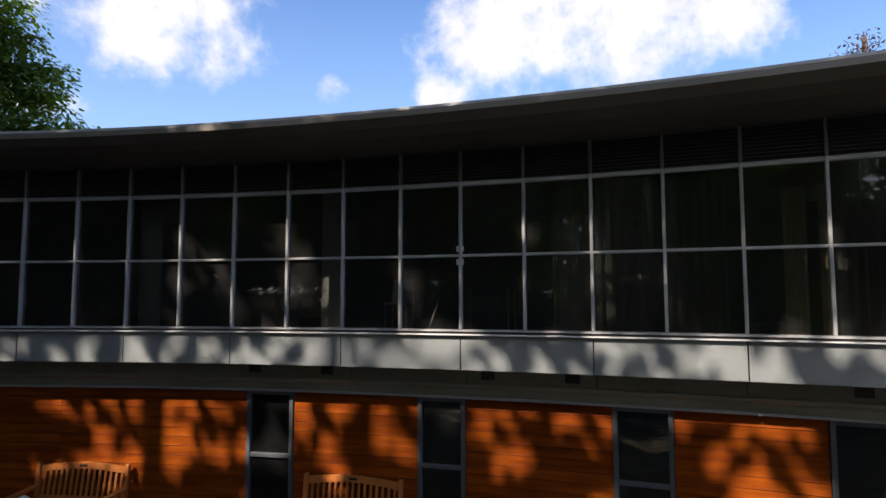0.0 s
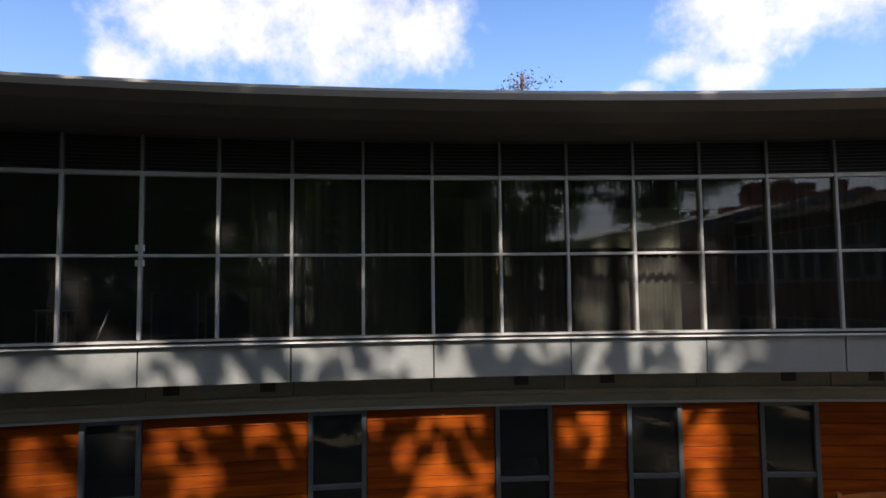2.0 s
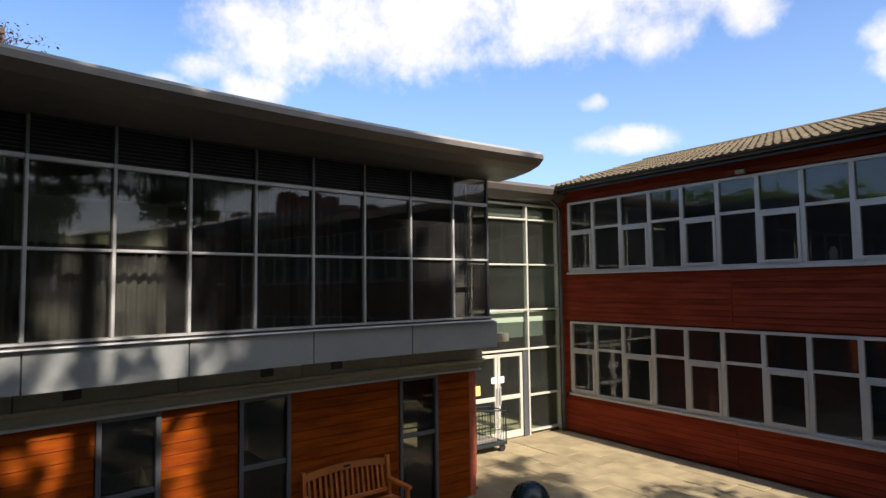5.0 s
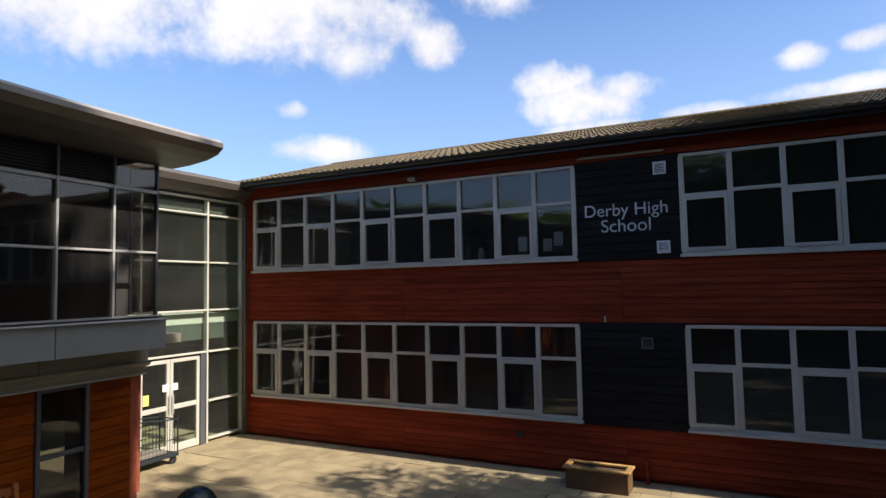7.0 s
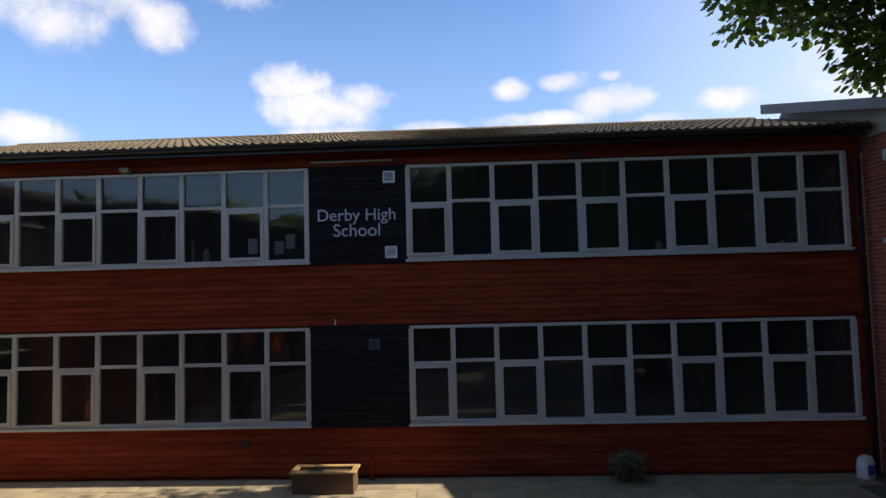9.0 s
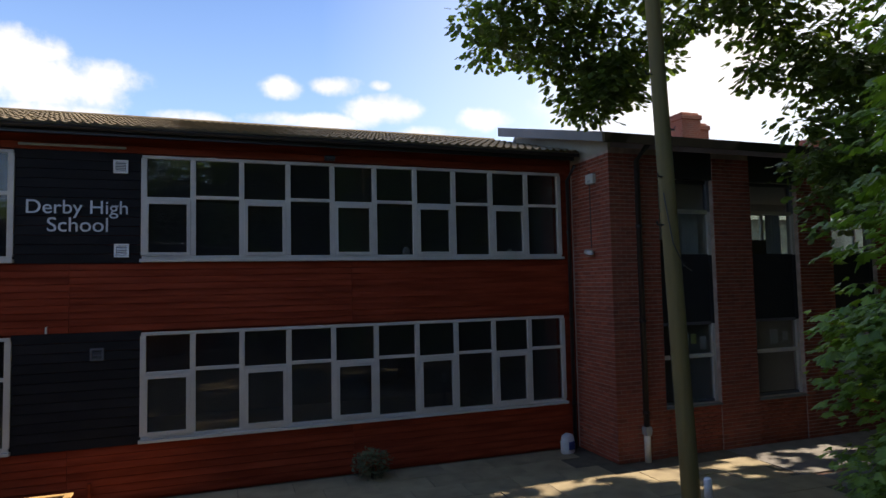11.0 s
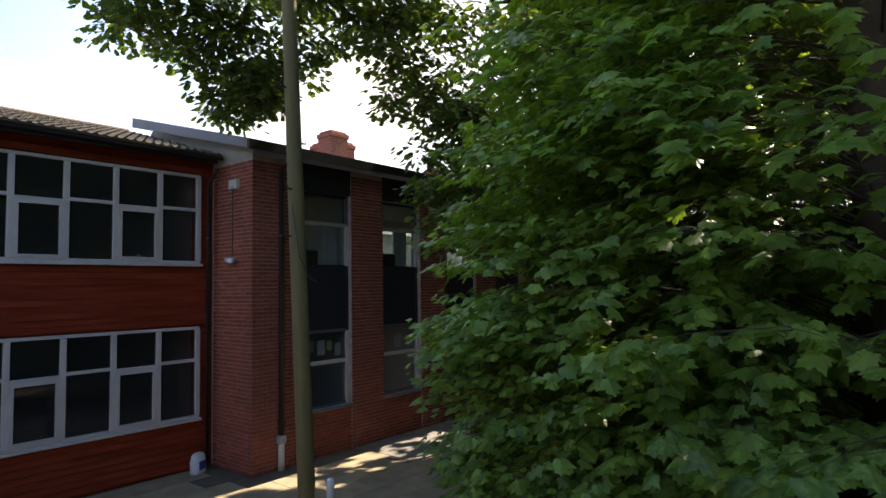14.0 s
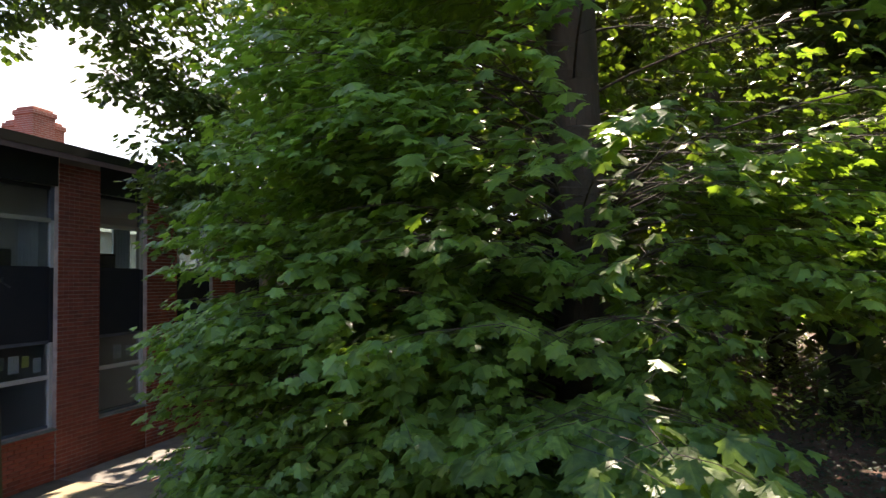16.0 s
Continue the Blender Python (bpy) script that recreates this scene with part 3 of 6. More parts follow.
for b in wall_pieces(WALL_Y + 0.05, WALL_Y + 0.3):
    g.box(*b)
classroom_wall = setting("wall_classrooms", g, CEDAR_DARK, "long two-storey wall clad in red-stained horizontal boards", "wall")


def boards(x0, x1, z0, z1, pitch, mat, parent, lengths=4.6, proud=0.0):
    n, m = max(1, round((z1 - z0) / pitch)), max(1, round((x1 - x0) / lengths))
    h, w = (z1 - z0) / n, (x1 - x0) / m
    g = Geo()
    y = WALL_Y - proud
    g.hull([(0.002, y, 0), (w - 0.002, y, 0), (w - 0.002, WALL_Y + 0.05, 0), (0.002, WALL_Y + 0.05, 0)],
           [(0.002, y + 0.012, h - 0.008), (w - 0.002, y + 0.012, h - 0.008), (w - 0.002, WALL_Y + 0.05, h - 0.008), (0.002, WALL_Y + 0.05, h - 0.008)])
    me = g.mesh("board", mat)
    for k in range(n):
        for j in range(m):
            part("board", me, None, parent, m=pose(x0 + j * w, 0, z0 + k * h))


boards(BX0, BX1, LOW[1] + 0.04, UP[0] - 0.06, 0.115, CEDAR_DARK, classroom_wall)
boards(BX0, BX1, 0.06, LOW[0] - 0.06, 0.115, CEDAR_DARK, classroom_wall)
boards(BX0, BX1, UP[1] + 0.03, 5.95, 0.12, CEDAR_DARK, classroom_wall)
boards(LEFT[1], RIGHT[0], UP[0] - 0.06, UP[1] + 0.03, 0.15, SLATE_BOARD, classroom_wall, 1.9, 0.012)
boards(LEFT[1], RIGHT[0], LOW[0] - 0.06, LOW[1] + 0.04, 0.15, SLATE_BOARD, classroom_wall, 1.9, 0.012)


def window_band(index, xs, zs, split):
    (x0, x1), (z0, z1) = xs, zs
    w = thing("window_%d" % index, "band of ten white framed windows, every other one with an opening sash", "window", kind="structure")
    y0, y1 = WALL_Y - 0.03, WALL_Y + 0.05
    part("window_sill", cube(x0 - 0.03, x1 + 0.03, WALL_Y - 0.09, WALL_Y + 0.05, z0 - 0.05, z0), UPVC, w, bevel=0.006)
    part("window_frame", cube(x0, x1, y0, y1, z1 - 0.055, z1), UPVC, w, bevel=0.006)
    part("window_frame", cube(x0, x1, y0, y1, z0, z0 + 0.055), UPVC, w, bevel=0.006)
    step = (x1 - x0) / 10
    post = cube(-0.045, 0.045, y0 - 0.004, y1, z0 + 0.055, z1 - 0.055).mesh("mullion", UPVC, 0.006)
    for k in range(11):
        part("mullion", post, None, w, m=pose(min(max(x0 + k * step, x0 + 0.03), x1 - 0.03), 0, 0))
    for k in range(10):
        a, b = x0 + k * step + 0.045, x0 + (k + 1) * step - 0.045
        opens = k % 2 == 0
        zt = split - (0.04 if opens else 0.0)
        part("transom", cube(a, b, y0, y1, zt - 0.03, zt + 0.03), UPVC, w, bevel=0.005)
        part("pane", cube(a, b, WALL_Y + 0.012, WALL_Y + 0.02, zt + 0.03, z1 - 0.055), GLASS_HALL, w).visible_shadow = False
        if opens:
            sash = Geo()
            za, zb = z0 + 0.055, zt - 0.03
            for r in ((a, a + 0.055, za, zb), (b - 0.055, b, za, zb), (a + 0.055, b - 0.055, za, za + 0.055), (a + 0.055, b - 0.055, zb - 0.055, zb)):
                sash.box(r[0], r[1], y0 - 0.02, y1 - 0.02, r[2], r[3])
            s = part("sash", sash, UPVC, w)
            part("pane", cube(a + 0.055, b - 0.055, WALL_Y, WALL_Y + 0.008, za + 0.055, zb - 0.055), GLASS_HALL, s).visible_shadow = False
        else:
            part("pane", cube(a, b, WALL_Y + 0.012, WALL_Y + 0.02, z0 + 0.055, zt - 0.03), GLASS_HALL, w).visible_shadow = False
    return w


window_band(11, LEFT, UP, 4.97)
window_band(12, RIGHT, UP, 4.97)
window_band(13, LEFT, LOW, 2.07)
window_band(14, RIGHT, LOW, 2.07)

setting("wall_corner", cube(6.752, 6.888, 11.46, 11.62, 0, 6.05), CEDAR_DARK, "narrow red-stained filler in the corner by the brick", "wall")

# rooms behind
setting("floor_classroom_lower", cube(-13, 6.9, WALL_Y + 0.3, 18.5, -0.1, 0.03), CARPET)
setting("floor_classroom_upper", cube(-13, 6.9, WALL_Y + 0.3, 18.5, 2.85, 3.05), CARPET)
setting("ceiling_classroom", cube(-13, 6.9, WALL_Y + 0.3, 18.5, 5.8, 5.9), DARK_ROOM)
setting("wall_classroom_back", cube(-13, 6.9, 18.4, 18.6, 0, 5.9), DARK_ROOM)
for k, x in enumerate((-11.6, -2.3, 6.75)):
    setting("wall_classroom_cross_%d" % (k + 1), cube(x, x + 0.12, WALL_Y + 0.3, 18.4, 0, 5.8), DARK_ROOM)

# tiled roof: eaves, slope and ridge
EAVE_Y, EAVE_Z, RIDGE_Y, RIDGE_Z = 11.02, 6.04, 15.4, 7.30
roof = setting("roof_classrooms", Geo().hull([(-11.75, EAVE_Y + 0.05, EAVE_Z - 0.08), (6.9, EAVE_Y + 0.05, EAVE_Z - 0.08), (6.9, RIDGE_Y, RIDGE_Z - 0.08), (-11.75, RIDGE_Y, RIDGE_Z - 0.08)],
                                             [(-11.75, EAVE_Y + 0.05, EAVE_Z - 0.03), (6.9, EAVE_Y + 0.05, EAVE_Z - 0.03), (6.9, RIDGE_Y, RIDGE_Z - 0.03), (-11.75, RIDGE_Y, RIDGE_Z - 0.03)]), GUTTER,
               "low-pitched roof of weathered brown concrete tiles", "roof")
part("back_slope", Geo().hull([(-11.75, RIDGE_Y, RIDGE_Z - 0.1), (6.9, RIDGE_Y, RIDGE_Z - 0.1), (6.9, 19.6, 5.9), (-11.75, 19.6, 5.9)], [(-11.75, RIDGE_Y, RIDGE_Z), (6.9, RIDGE_Y, RIDGE_Z), (6.9, 19.6, 6.0), (-11.75, 19.6, 6.0)]), TILE, roof)
part("soffit", cube(-11.6, 6.75, EAVE_Y + 0.06, WALL_Y, 5.955, 5.98), GUTTER, roof)
part("fascia_board", cube(-11.6, 6.75, EAVE_Y + 0.03, EAVE_Y + 0.06, 5.88, 6.01), GUTTER, roof)
prof = [(-0.12 * math.cos(t) * 0.5, -0.11 * math.sin(t) * 0.55) for t in [math.pi * k / 6 for k in range(7)]]
g = Geo()
g.loft([[(x, EAVE_Y - 0.04 + a, EAVE_Z - 0.045 + b) for a, b in prof] for x in (-11.7, 6.8)])
part("gutter", g, GUTTER, roof)
part("ridge_cap", Geo().tube([(-11.75, RIDGE_Y, RIDGE_Z - 0.05), (6.9, RIDGE_Y, RIDGE_Z - 0.05)], [0.12, 0.12], 10), TILE, roof)

# ---- brick block ----
CX0, CY = 6.89, 10.07
brick_block = thing("wall_brick", "dark red brick wall with deep piers between tall windows", "wall", kind="structure")
g = Geo()
BAYS = [(8.0, 9.35), (10.3, 11.6), (12.55, 13.9), (14.85, 16.2)]
piers = [(CX0, 8.0), (9.35, 10.3), (11.6, 12.55), (13.9, 14.85), (16.2, 24)]
for a, b in piers:
    g.box(a + 0.002, b, CY + 0.002, CY + 0.3, 0, 5.95)
for a, b in BAYS:
    g.box(a, b, CY + 0.05, CY + 0.3, 0, 0.95)
g.box(CX0 + 0.002, CX0 + 0.3, CY + 0.3, 11.5, 0, 5.95)
part("wall_core", g, MORTAR, brick_block)
for k, (a, b) in enumerate(BAYS):
    w = thing("window_%d" % (21 + k), "tall white-framed window with black infill panels between two floors", "window", kind="structure")
    y = CY + 0.16
    for z0, z1, mat in ((0.95, 2.5, UPVC), (2.5, 3.88, BLIND), (3.88, 4.76, UPVC), (4.76, 5.4, MID_FRAME)):
        part("jamb", cube(b - 0.07, b, y - 0.05, y + 0.05, z0, z1), mat, w)
    part("jamb", cube(a, a + 0.07, y - 0.05, y + 0.05, 0.95, 5.4), MID_FRAME, w)
    part("rail", cube(a + 0.07, b - 0.07, y - 0.035, y + 0.035, 0.95, 1.0), MID_FRAME, w, bevel=0.005)
    part("rail", cube(a + 0.07, b - 0.07, y - 0.045, y + 0.035, 1.83, 1.91), UPVC, w, bevel=0.005)
    part("rail", cube(a + 0.07, b - 0.07, y - 0.035, y + 0.035, 2.48, 2.54), MID_FRAME, w, bevel=0.005)
    part("rail", cube(a + 0.07, b - 0.07, y - 0.035, y + 0.035, 3.85, 3.9), BLIND, w, bevel=0.005)
    part("transom", cube(a + 0.07, b - 0.07, y - 0.06, y + 0.04, 4.72, 4.8), FASCIA, w, "beige transom", bevel=0.006)
    part("rail", cube(a + 0.07, b - 0.07, y - 0.035, y + 0.035, 5.33, 5.4), GUTTER, w, bevel=0.005)
    part("infill_panel", cube(a + 0.07, b - 0.07, y - 0.02, y + 0.02, 2.54, 3.85), BLIND, w, "black infill panel")
    part("infill_panel", cube(a, b, CY + 0.02, CY + 0.1, 5.4, 5.95), GUTTER, w, "black boarded head panel")
    for z0, z1 in ((1.0, 1.83), (1.91, 2.48), (3.9, 4.72), (4.8, 5.33)):
        part("pane", cube(a + 0.07, b - 0.07, y - 0.004, y + 0.004, z0, z1), GLASS_TALL, w).visible_shadow = False
    part("window_sill", Geo().hull([(a, CY - 0.05, 0.9), (b, CY - 0.05, 0.9), (b, CY + 0.12, 0.9), (a, CY + 0.12, 0.9)], [(a, CY - 0.05, 0.92), (b, CY - 0.05, 0.92), (b, CY + 0.12, 0.95), (a, CY + 0.12, 0.95)]), STONE, w)
BLOCK_BACK = 14.4
setting("floor_brick_block", cube(6.95, 24, CY + 0.3, BLOCK_BACK, -0.1, 0.03), CARPET)
setting("floor_brick_block_upper", cube(7.2, 24, CY + 0.35, BLOCK_BACK, 2.9, 3.1), CARPET)
setting("ceiling_brick_block", cube(6.95, 24, CY + 0.3, BLOCK_BACK, 5.6, 5.7), PLASTER)
g = Geo()
# The first opening is unseen, added to light the room behind the first window.
BACK_OPENINGS = [(7.5, 9.4), (10.6, 12.4), (14.1, 16.4), (18.0, 20.2)]
for z0, z1 in ((0, 3.95), (5.35, 5.7)):
    g.box(6.95, 24, BLOCK_BACK, BLOCK_BACK + 0.2, z0, z1)
for x0, x1 in zip([6.95] + [q[1] for q in BACK_OPENINGS], [q[0] for q in BACK_OPENINGS] + [24]):
    g.box(x0, x1, BLOCK_BACK, BLOCK_BACK + 0.2, 3.95, 5.35)
setting("wall_brick_block_back", g, PLASTER, "pale rear wall of the brick block with window openings", "wall")
for k, (x0, x1) in enumerate(BACK_OPENINGS):
    z0, z1, mid_x = 3.95, 5.35, (x0 + x1) / 2
    w = thing("window_%d" % (41 + k), "white framed rear window that lets light into the rooms", "window", kind="structure")
    for q0, q1, r0, r1 in ((x0, x0 + 0.07, z0, z1), (x1 - 0.07, x1, z0, z1), (mid_x - 0.04, mid_x + 0.04, z0 + 0.07, z1 - 0.07), (x0 + 0.07, x1 - 0.07, z0, z0 + 0.07), (x0 + 0.07, x1 - 0.07, z1 - 0.07, z1)):
        part("window_frame", cube(q0, q1, BLOCK_BACK + 0.06, BLOCK_BACK + 0.14, r0, r1), UPVC, w)
    for q0, q1 in ((x0 + 0.07, mid_x - 0.04), (mid_x + 0.04, x1 - 0.07)):
        part("pane", cube(q0, q1, BLOCK_BACK + 0.096, BLOCK_BACK + 0.104, z0 + 0.07, z1 - 0.07), GLASS_LINK, w).visible_shadow = False
setting("wall_brick_block_cross", cube(9.75, 9.87, CY + 0.3, BLOCK_BACK, 0.03, 5.6), PLASTER)
# what stands and hangs at the tall windows
for a, b in BAYS[:2]:
    rings = [[(b - 0.46 + 0.4 * i / 24, CY + 0.42 + 0.025 * math.sin(i * 1.3), z) for i in range(25)] for z in (3.2, 4.0, 4.8)]
    tagged(part("curtain", Geo().loft(rings), CURTAIN_PALE, None, smooth=True), "pale curtain drawn to the side of the tall window", "curtain", "pale curtains")
for x, z, wide, high, mat in ((8.55, 2.02, 0.2, 0.3, PAPER), (8.8, 2.1, 0.14, 0.2, YELLOW_PAPER), (9.02, 1.98, 0.16, 0.26, PAPER), (8.35, 2.1, 0.12, 0.22, BLIND_PALE), (10.85, 2.0, 0.22, 0.3, PAPER), (11.2, 2.05, 0.15, 0.2, PAPER)):
    tagged(part("paper_sheet", cube(x, x + wide, CY + 0.185, CY + 0.188, z, z + high), mat), "paper sheet pinned inside the tall window", "paper", "pinned papers")
for x in (8.5, 10.95):
    armchair = thing("armchair", "dark upholstered armchair with its back to the tall window", "chair", pose(x, CY + 0.95, 3.1), "armchairs")
    part("seat", cube(-0.36, 0.36, -0.3, 0.4, 0.12, 0.45), TEAK_DARK, armchair, bevel=0.04)
    part("backrest", Geo().hull([(-0.36, -0.42, 0.3), (0.36, -0.42, 0.3), (0.36, -0.28, 0.3), (-0.36, -0.28, 0.3)], [(-0.33, -0.5, 1.12), (0.33, -0.5, 1.12), (0.33, -0.38, 1.12), (-0.33, -0.38, 1.12)]), TEAK_DARK, armchair, bevel=0.04)
    for sx in (-0.44, 0.34):
        part("arm", cube(sx, sx + 0.1, -0.4, 0.38, 0.1, 0.68), TEAK_DARK, armchair, bevel=0.03)
flat_roof = setting("roof_brick_block", Geo().hull([(6.45, 9.55, 5.97), (24.5, 9.55, 5.97), (24.5, 14.0, 7.12), (6.45, 14.0, 7.12)], [(6.45, 9.55, 6.07), (24.5, 9.55, 6.07), (24.5, 14.0, 7.26), (6.45, 14.0, 7.26)]), LEAD,
                    "low grey roof with a dark eave over the brick block", "roof")
part("back_slope", Geo().hull([(6.95, 14.0, 7.12), (24.5, 14.0, 7.12), (24.5, 15.0, 6.4), (6.95, 15.0, 6.4)], [(6.95, 14.0, 7.26), (24.5, 14.0, 7.26), (24.5, 15.0, 6.54), (6.95, 15.0, 6.54)]), LEAD, flat_roof)
part("eave_board", cube(6.45, 24.5, 9.5, 9.55, 5.9, 6.08), GUTTER, flat_roof)
part("gable_board", Geo().hull([(6.40, 9.5, 5.9), (6.45, 9.5, 5.9), (6.45, 14.0, 7.06), (6.40, 14.0, 7.06)], [(6.40, 9.5, 6.08), (6.45, 9.5, 6.08), (6.45, 14.0, 7.28), (6.40, 14.0, 7.28)]), LEAD, flat_roof)
part("gable_infill", Geo().hull([(6.89, 10.07, 5.9), (6.95, 10.07, 5.9), (6.95, 14.0, 5.9), (6.89, 14.0, 5.9)], [(6.89, 10.07, 6.1), (6.95, 10.07, 6.1), (6.95, 14.0, 7.1), (6.89, 14.0, 7.1)]), FASCIA, flat_roof)

# ---- glazed link ----
LX = -11.56
link = thing("glazed_link", "tall cream-framed glazed link with double entrance doors", "glazed link", kind="structure")
L_Y0, L_YM, L_Y1 = 6.7, 10.35, 11.42
for y, w in ((8.62, 0.05), (L_YM, 0.05), (L_Y1 - 0.02, 0.05)):
    part("mullion", cube(LX - 0.06, LX + 0.06, y - w / 2, y + w / 2, 2.07 if y < 9 else 0.0, 5.62), CREAM, link, bevel=0.006)
for z in (2.07, 3.02, 4.12, 5.23, 5.6):
    part("transom", cube(LX - 0.05, LX + 0.08, 6.6, L_YM - 0.025, z - 0.02, z + 0.02), CREAM, link, bevel=0.006)
    part("transom", cube(LX - 0.05, LX + 0.08, L_YM + 0.025, L_Y1, z - 0.02, z + 0.02), CREAM, link, bevel=0.006)
for z in (0.10, 0.95):
    part("transom", cube(LX - 0.05, LX + 0.08, L_YM + 0.025, L_Y1, z - 0.02, z + 0.02), CREAM, link, bevel=0.006)
for z0, z1 in ((2.10, 2.99), (3.05, 4.09), (4.15, 5.20), (5.26, 5.57)):
    part("pane", cube(LX - 0.01, LX - 0.002, 6.6, 8.6, z0, z1), GLASS_LINK, link).visible_shadow = False
    part("pane", cube(LX - 0.01, LX - 0.002, 8.65, L_YM - 0.03, z0, z1), GLASS_LINK, link).visible_shadow = False
    part("pane", cube(LX - 0.01, LX - 0.002, L_YM + 0.03, L_Y1 - 0.04, z0, z1), GLASS_LINK, link).visible_shadow = False
for z0, z1 in ((0.13, 0.92), (0.98, 2.04)):
    part("pane", cube(LX - 0.01, LX - 0.002, L_YM + 0.03, L_Y1 - 0.04, z0, z1), GLASS_LINK, link).visible_shadow = False
part("mullion", cube(LX - 0.06, LX + 0.06, 10.16, 10.3, 0, 2.04), MID_FRAME, link, bevel=0.006)


def entrance_door(y0, y1, handle_side):
    d = thing("door_1" if handle_side > 0 else "door_2", "cream-framed glazed entrance door, shut", "door", pose(LX, y0, 0), kind="structure")
    w = y1 - y0
    for a, b in ((0, 0.08), (w - 0.08, w)):
        part("stile", cube(-0.03, 0.03, a, b, 0.02, 2.0), CREAM, d, bevel=0.005)
    for a, b in ((0.02, 0.18), (0.92, 1.02), (1.92, 2.0)):
        part("rail", cube(-0.028, 0.028, 0.08, w - 0.08, a, b), CREAM, d, bevel=0.005)
    part("pane", cube(-0.004, 0.004, 0.08, w - 0.08, 0.18, 0.92), GLASS_LINK, d).visible_shadow = False
    part("pane", cube(-0.004, 0.004, 0.08, w - 0.08, 1.02, 1.92), GLASS_LINK, d).visible_shadow = False
    y = w - 0.04 if handle_side > 0 else 0.04
    part("door_handle", Geo().tube([(0.08, y, 0.85), (0.08, y, 1.25)], [0.014, 0.014]), ALUMINIUM, d)
    q = (w - 0.19, w - 0.03) if handle_side > 0 else (0.03, 0.19)
    part("door_sign", cube(0.031, 0.036, q[0], q[1], 1.33, 1.48), PAPER, d, "white square door sign")


entrance_door(8.62, 9.36, 1)
entrance_door(9.37, 10.15, -1)
tagged(part("notice", cube(LX + 0.006, LX + 0.012, 8.72, 8.86, 1.1, 1.32), YELLOW_PAPER), "yellow paper notice stuck inside the door glass", "notice")
setting("floor_link", cube(-17, LX, 4.5, 12, -0.1, 0.03), SLAB)
setting("floor_link_upper", cube(-17, LX - 0.1, 4.5, 12, 2.72, 2.95), PLASTER)
g = Geo()
for z0, z1 in ((0, 1.2), (2.1, 4.15), (4.8, 5.8)):
    g.box(-17.2, -17, 4.5, 12, z0, z1)
for y in (4.6, 6.6, 8.6, 10.6, 11.9):
    for z0, z1 in ((1.2, 2.1), (4.15, 4.8)):
        g.box(-17.2, -17, y - 0.1, y + 0.1, z0, z1)
setting("wall_link_back", g, LINK_WALL_DIM, "rear wall of the link with window openings, darkened like a dim room", "wall")
setting("wall_link_side", cube(-17, -11.62, 11.5, 11.7, 0, 5.8), LINK_WALL_DIM, "side wall of the link, darkened like a dim room", "wall")
setting("wall_link_side_2", cube(-17, -11.62, 4.4, 4.5, 0, 5.8), LINK_WALL_DIM)
setting("bulkhead_link", cube(LX - 0.35, LX - 0.12, 4.5, 11.45, 2.35, 2.72), LINK_WALL_DIM)
setting("bulkhead_link_upper", cube(LX - 0.6, LX - 0.12, 4.5, 11.45, 5.3, 5.66), LINK_WALL_DIM)
setting("ceiling_link", cube(-17, LX, 4.5, 12, 5.68, 5.75), LINK_WALL_DIM)
prof = [(-1.0, 5.66), (0.05, 5.66), (0.25, 5.72), (0.42, 5.85), (0.47, 5.98), (0.42, 6.06), (0.3, 6.09), (-1.0, 6.2), (-6, 6.3), (-6, 6.1)]
setting("roof_link", Geo().loft([[(LX + a, y, z) for a, z in prof][::-1] for y in (5.2, 8.4, 11.2, 11.9)], True).caps(4, len(prof)), ZINC, "rounded metal roof edge over the glazed link", "roof")

# brick pier at the free end of the boarded wall, and the return wall behind it
pier = thing("brick_pier", "narrow brick pier at the end of the boarded wall", "pier", kind="structure")
part("wall_core", cube(-10.35, -9.9, 7.03, 7.44, 0, 2.6), BRICK, pier)
part("wall_core", cube(-11.5, -10.35, 7.1, 7.3, 0, 2.6), BRICK, pier)
setting("ceiling_porch", cube(-11.5, -8.9, 6.62, 7.44, 2.6, 2.75), FASCIA)
setting("wall_porch", cube(-10.2, -8.98, 6.54, 6.7, 0, 2.6), BRICK)

# glazed end wall of the first floor
end = thing("window_31", "glazed end of the curved first floor", "window", kind="structure")
part("pane", cube(-11.5, -8.38, 6.53, 6.538, SILL, HEAD), GLASS_TINT, end).visible_shadow = False
for x in (-8.95, -10.2, -11.45):
    part("mullion", cube(x - 0.025, x + 0.025, 6.5, 6.56, SILL, HEAD), ALUMINIUM, end)

# ---- paving ----
pavement = setting("pavement", cube(-14, 9.5, -6, 11.6, -0.05, -0.012), JOINT, "court of large buff paving slabs", "pavement")

# ---- trees ----
def leaf_template(kind):
    """Outline of one leaf in its plane (stalk at 0, tip at 1), folded along its midrib: vertices and triangles."""
    if kind == "maple":
        half = [(0.0, 0.03), (0.14, -0.03), (0.36, -0.13), (0.35, 0.03), (0.52, 0.08), (0.43, 0.19), (0.60, 0.32), (0.76, 0.46), (0.55, 0.49), (0.46, 0.57), (0.32, 0.53), (0.35, 0.70), (0.34, 0.80), (0.17, 0.82), (0.0, 1.05)]
    elif kind == "oak":
        half = [(0.0, 0.0), (0.16, 0.16), (0.32, 0.30), (0.20, 0.42), (0.42, 0.56), (0.27, 0.69), (0.33, 0.84), (0.0, 1.0)]
    else:
        half = [(0.0, 0.0), (0.26, 0.25), (0.24, 0.6), (0.0, 1.0)]
    v, f = [], []
    for sign in (1, -1):
        k = len(v)
        v += [(sign * x, y, -0.18 * x - 0.30 * x * x - 0.16 * y * y) for x, y in half]
        f += [(k, k + i, k + i + 1) if sign > 0 else (k, k + i + 1, k + i) for i in range(1, len(half) - 1)]
    return np.array(v), np.array(f)


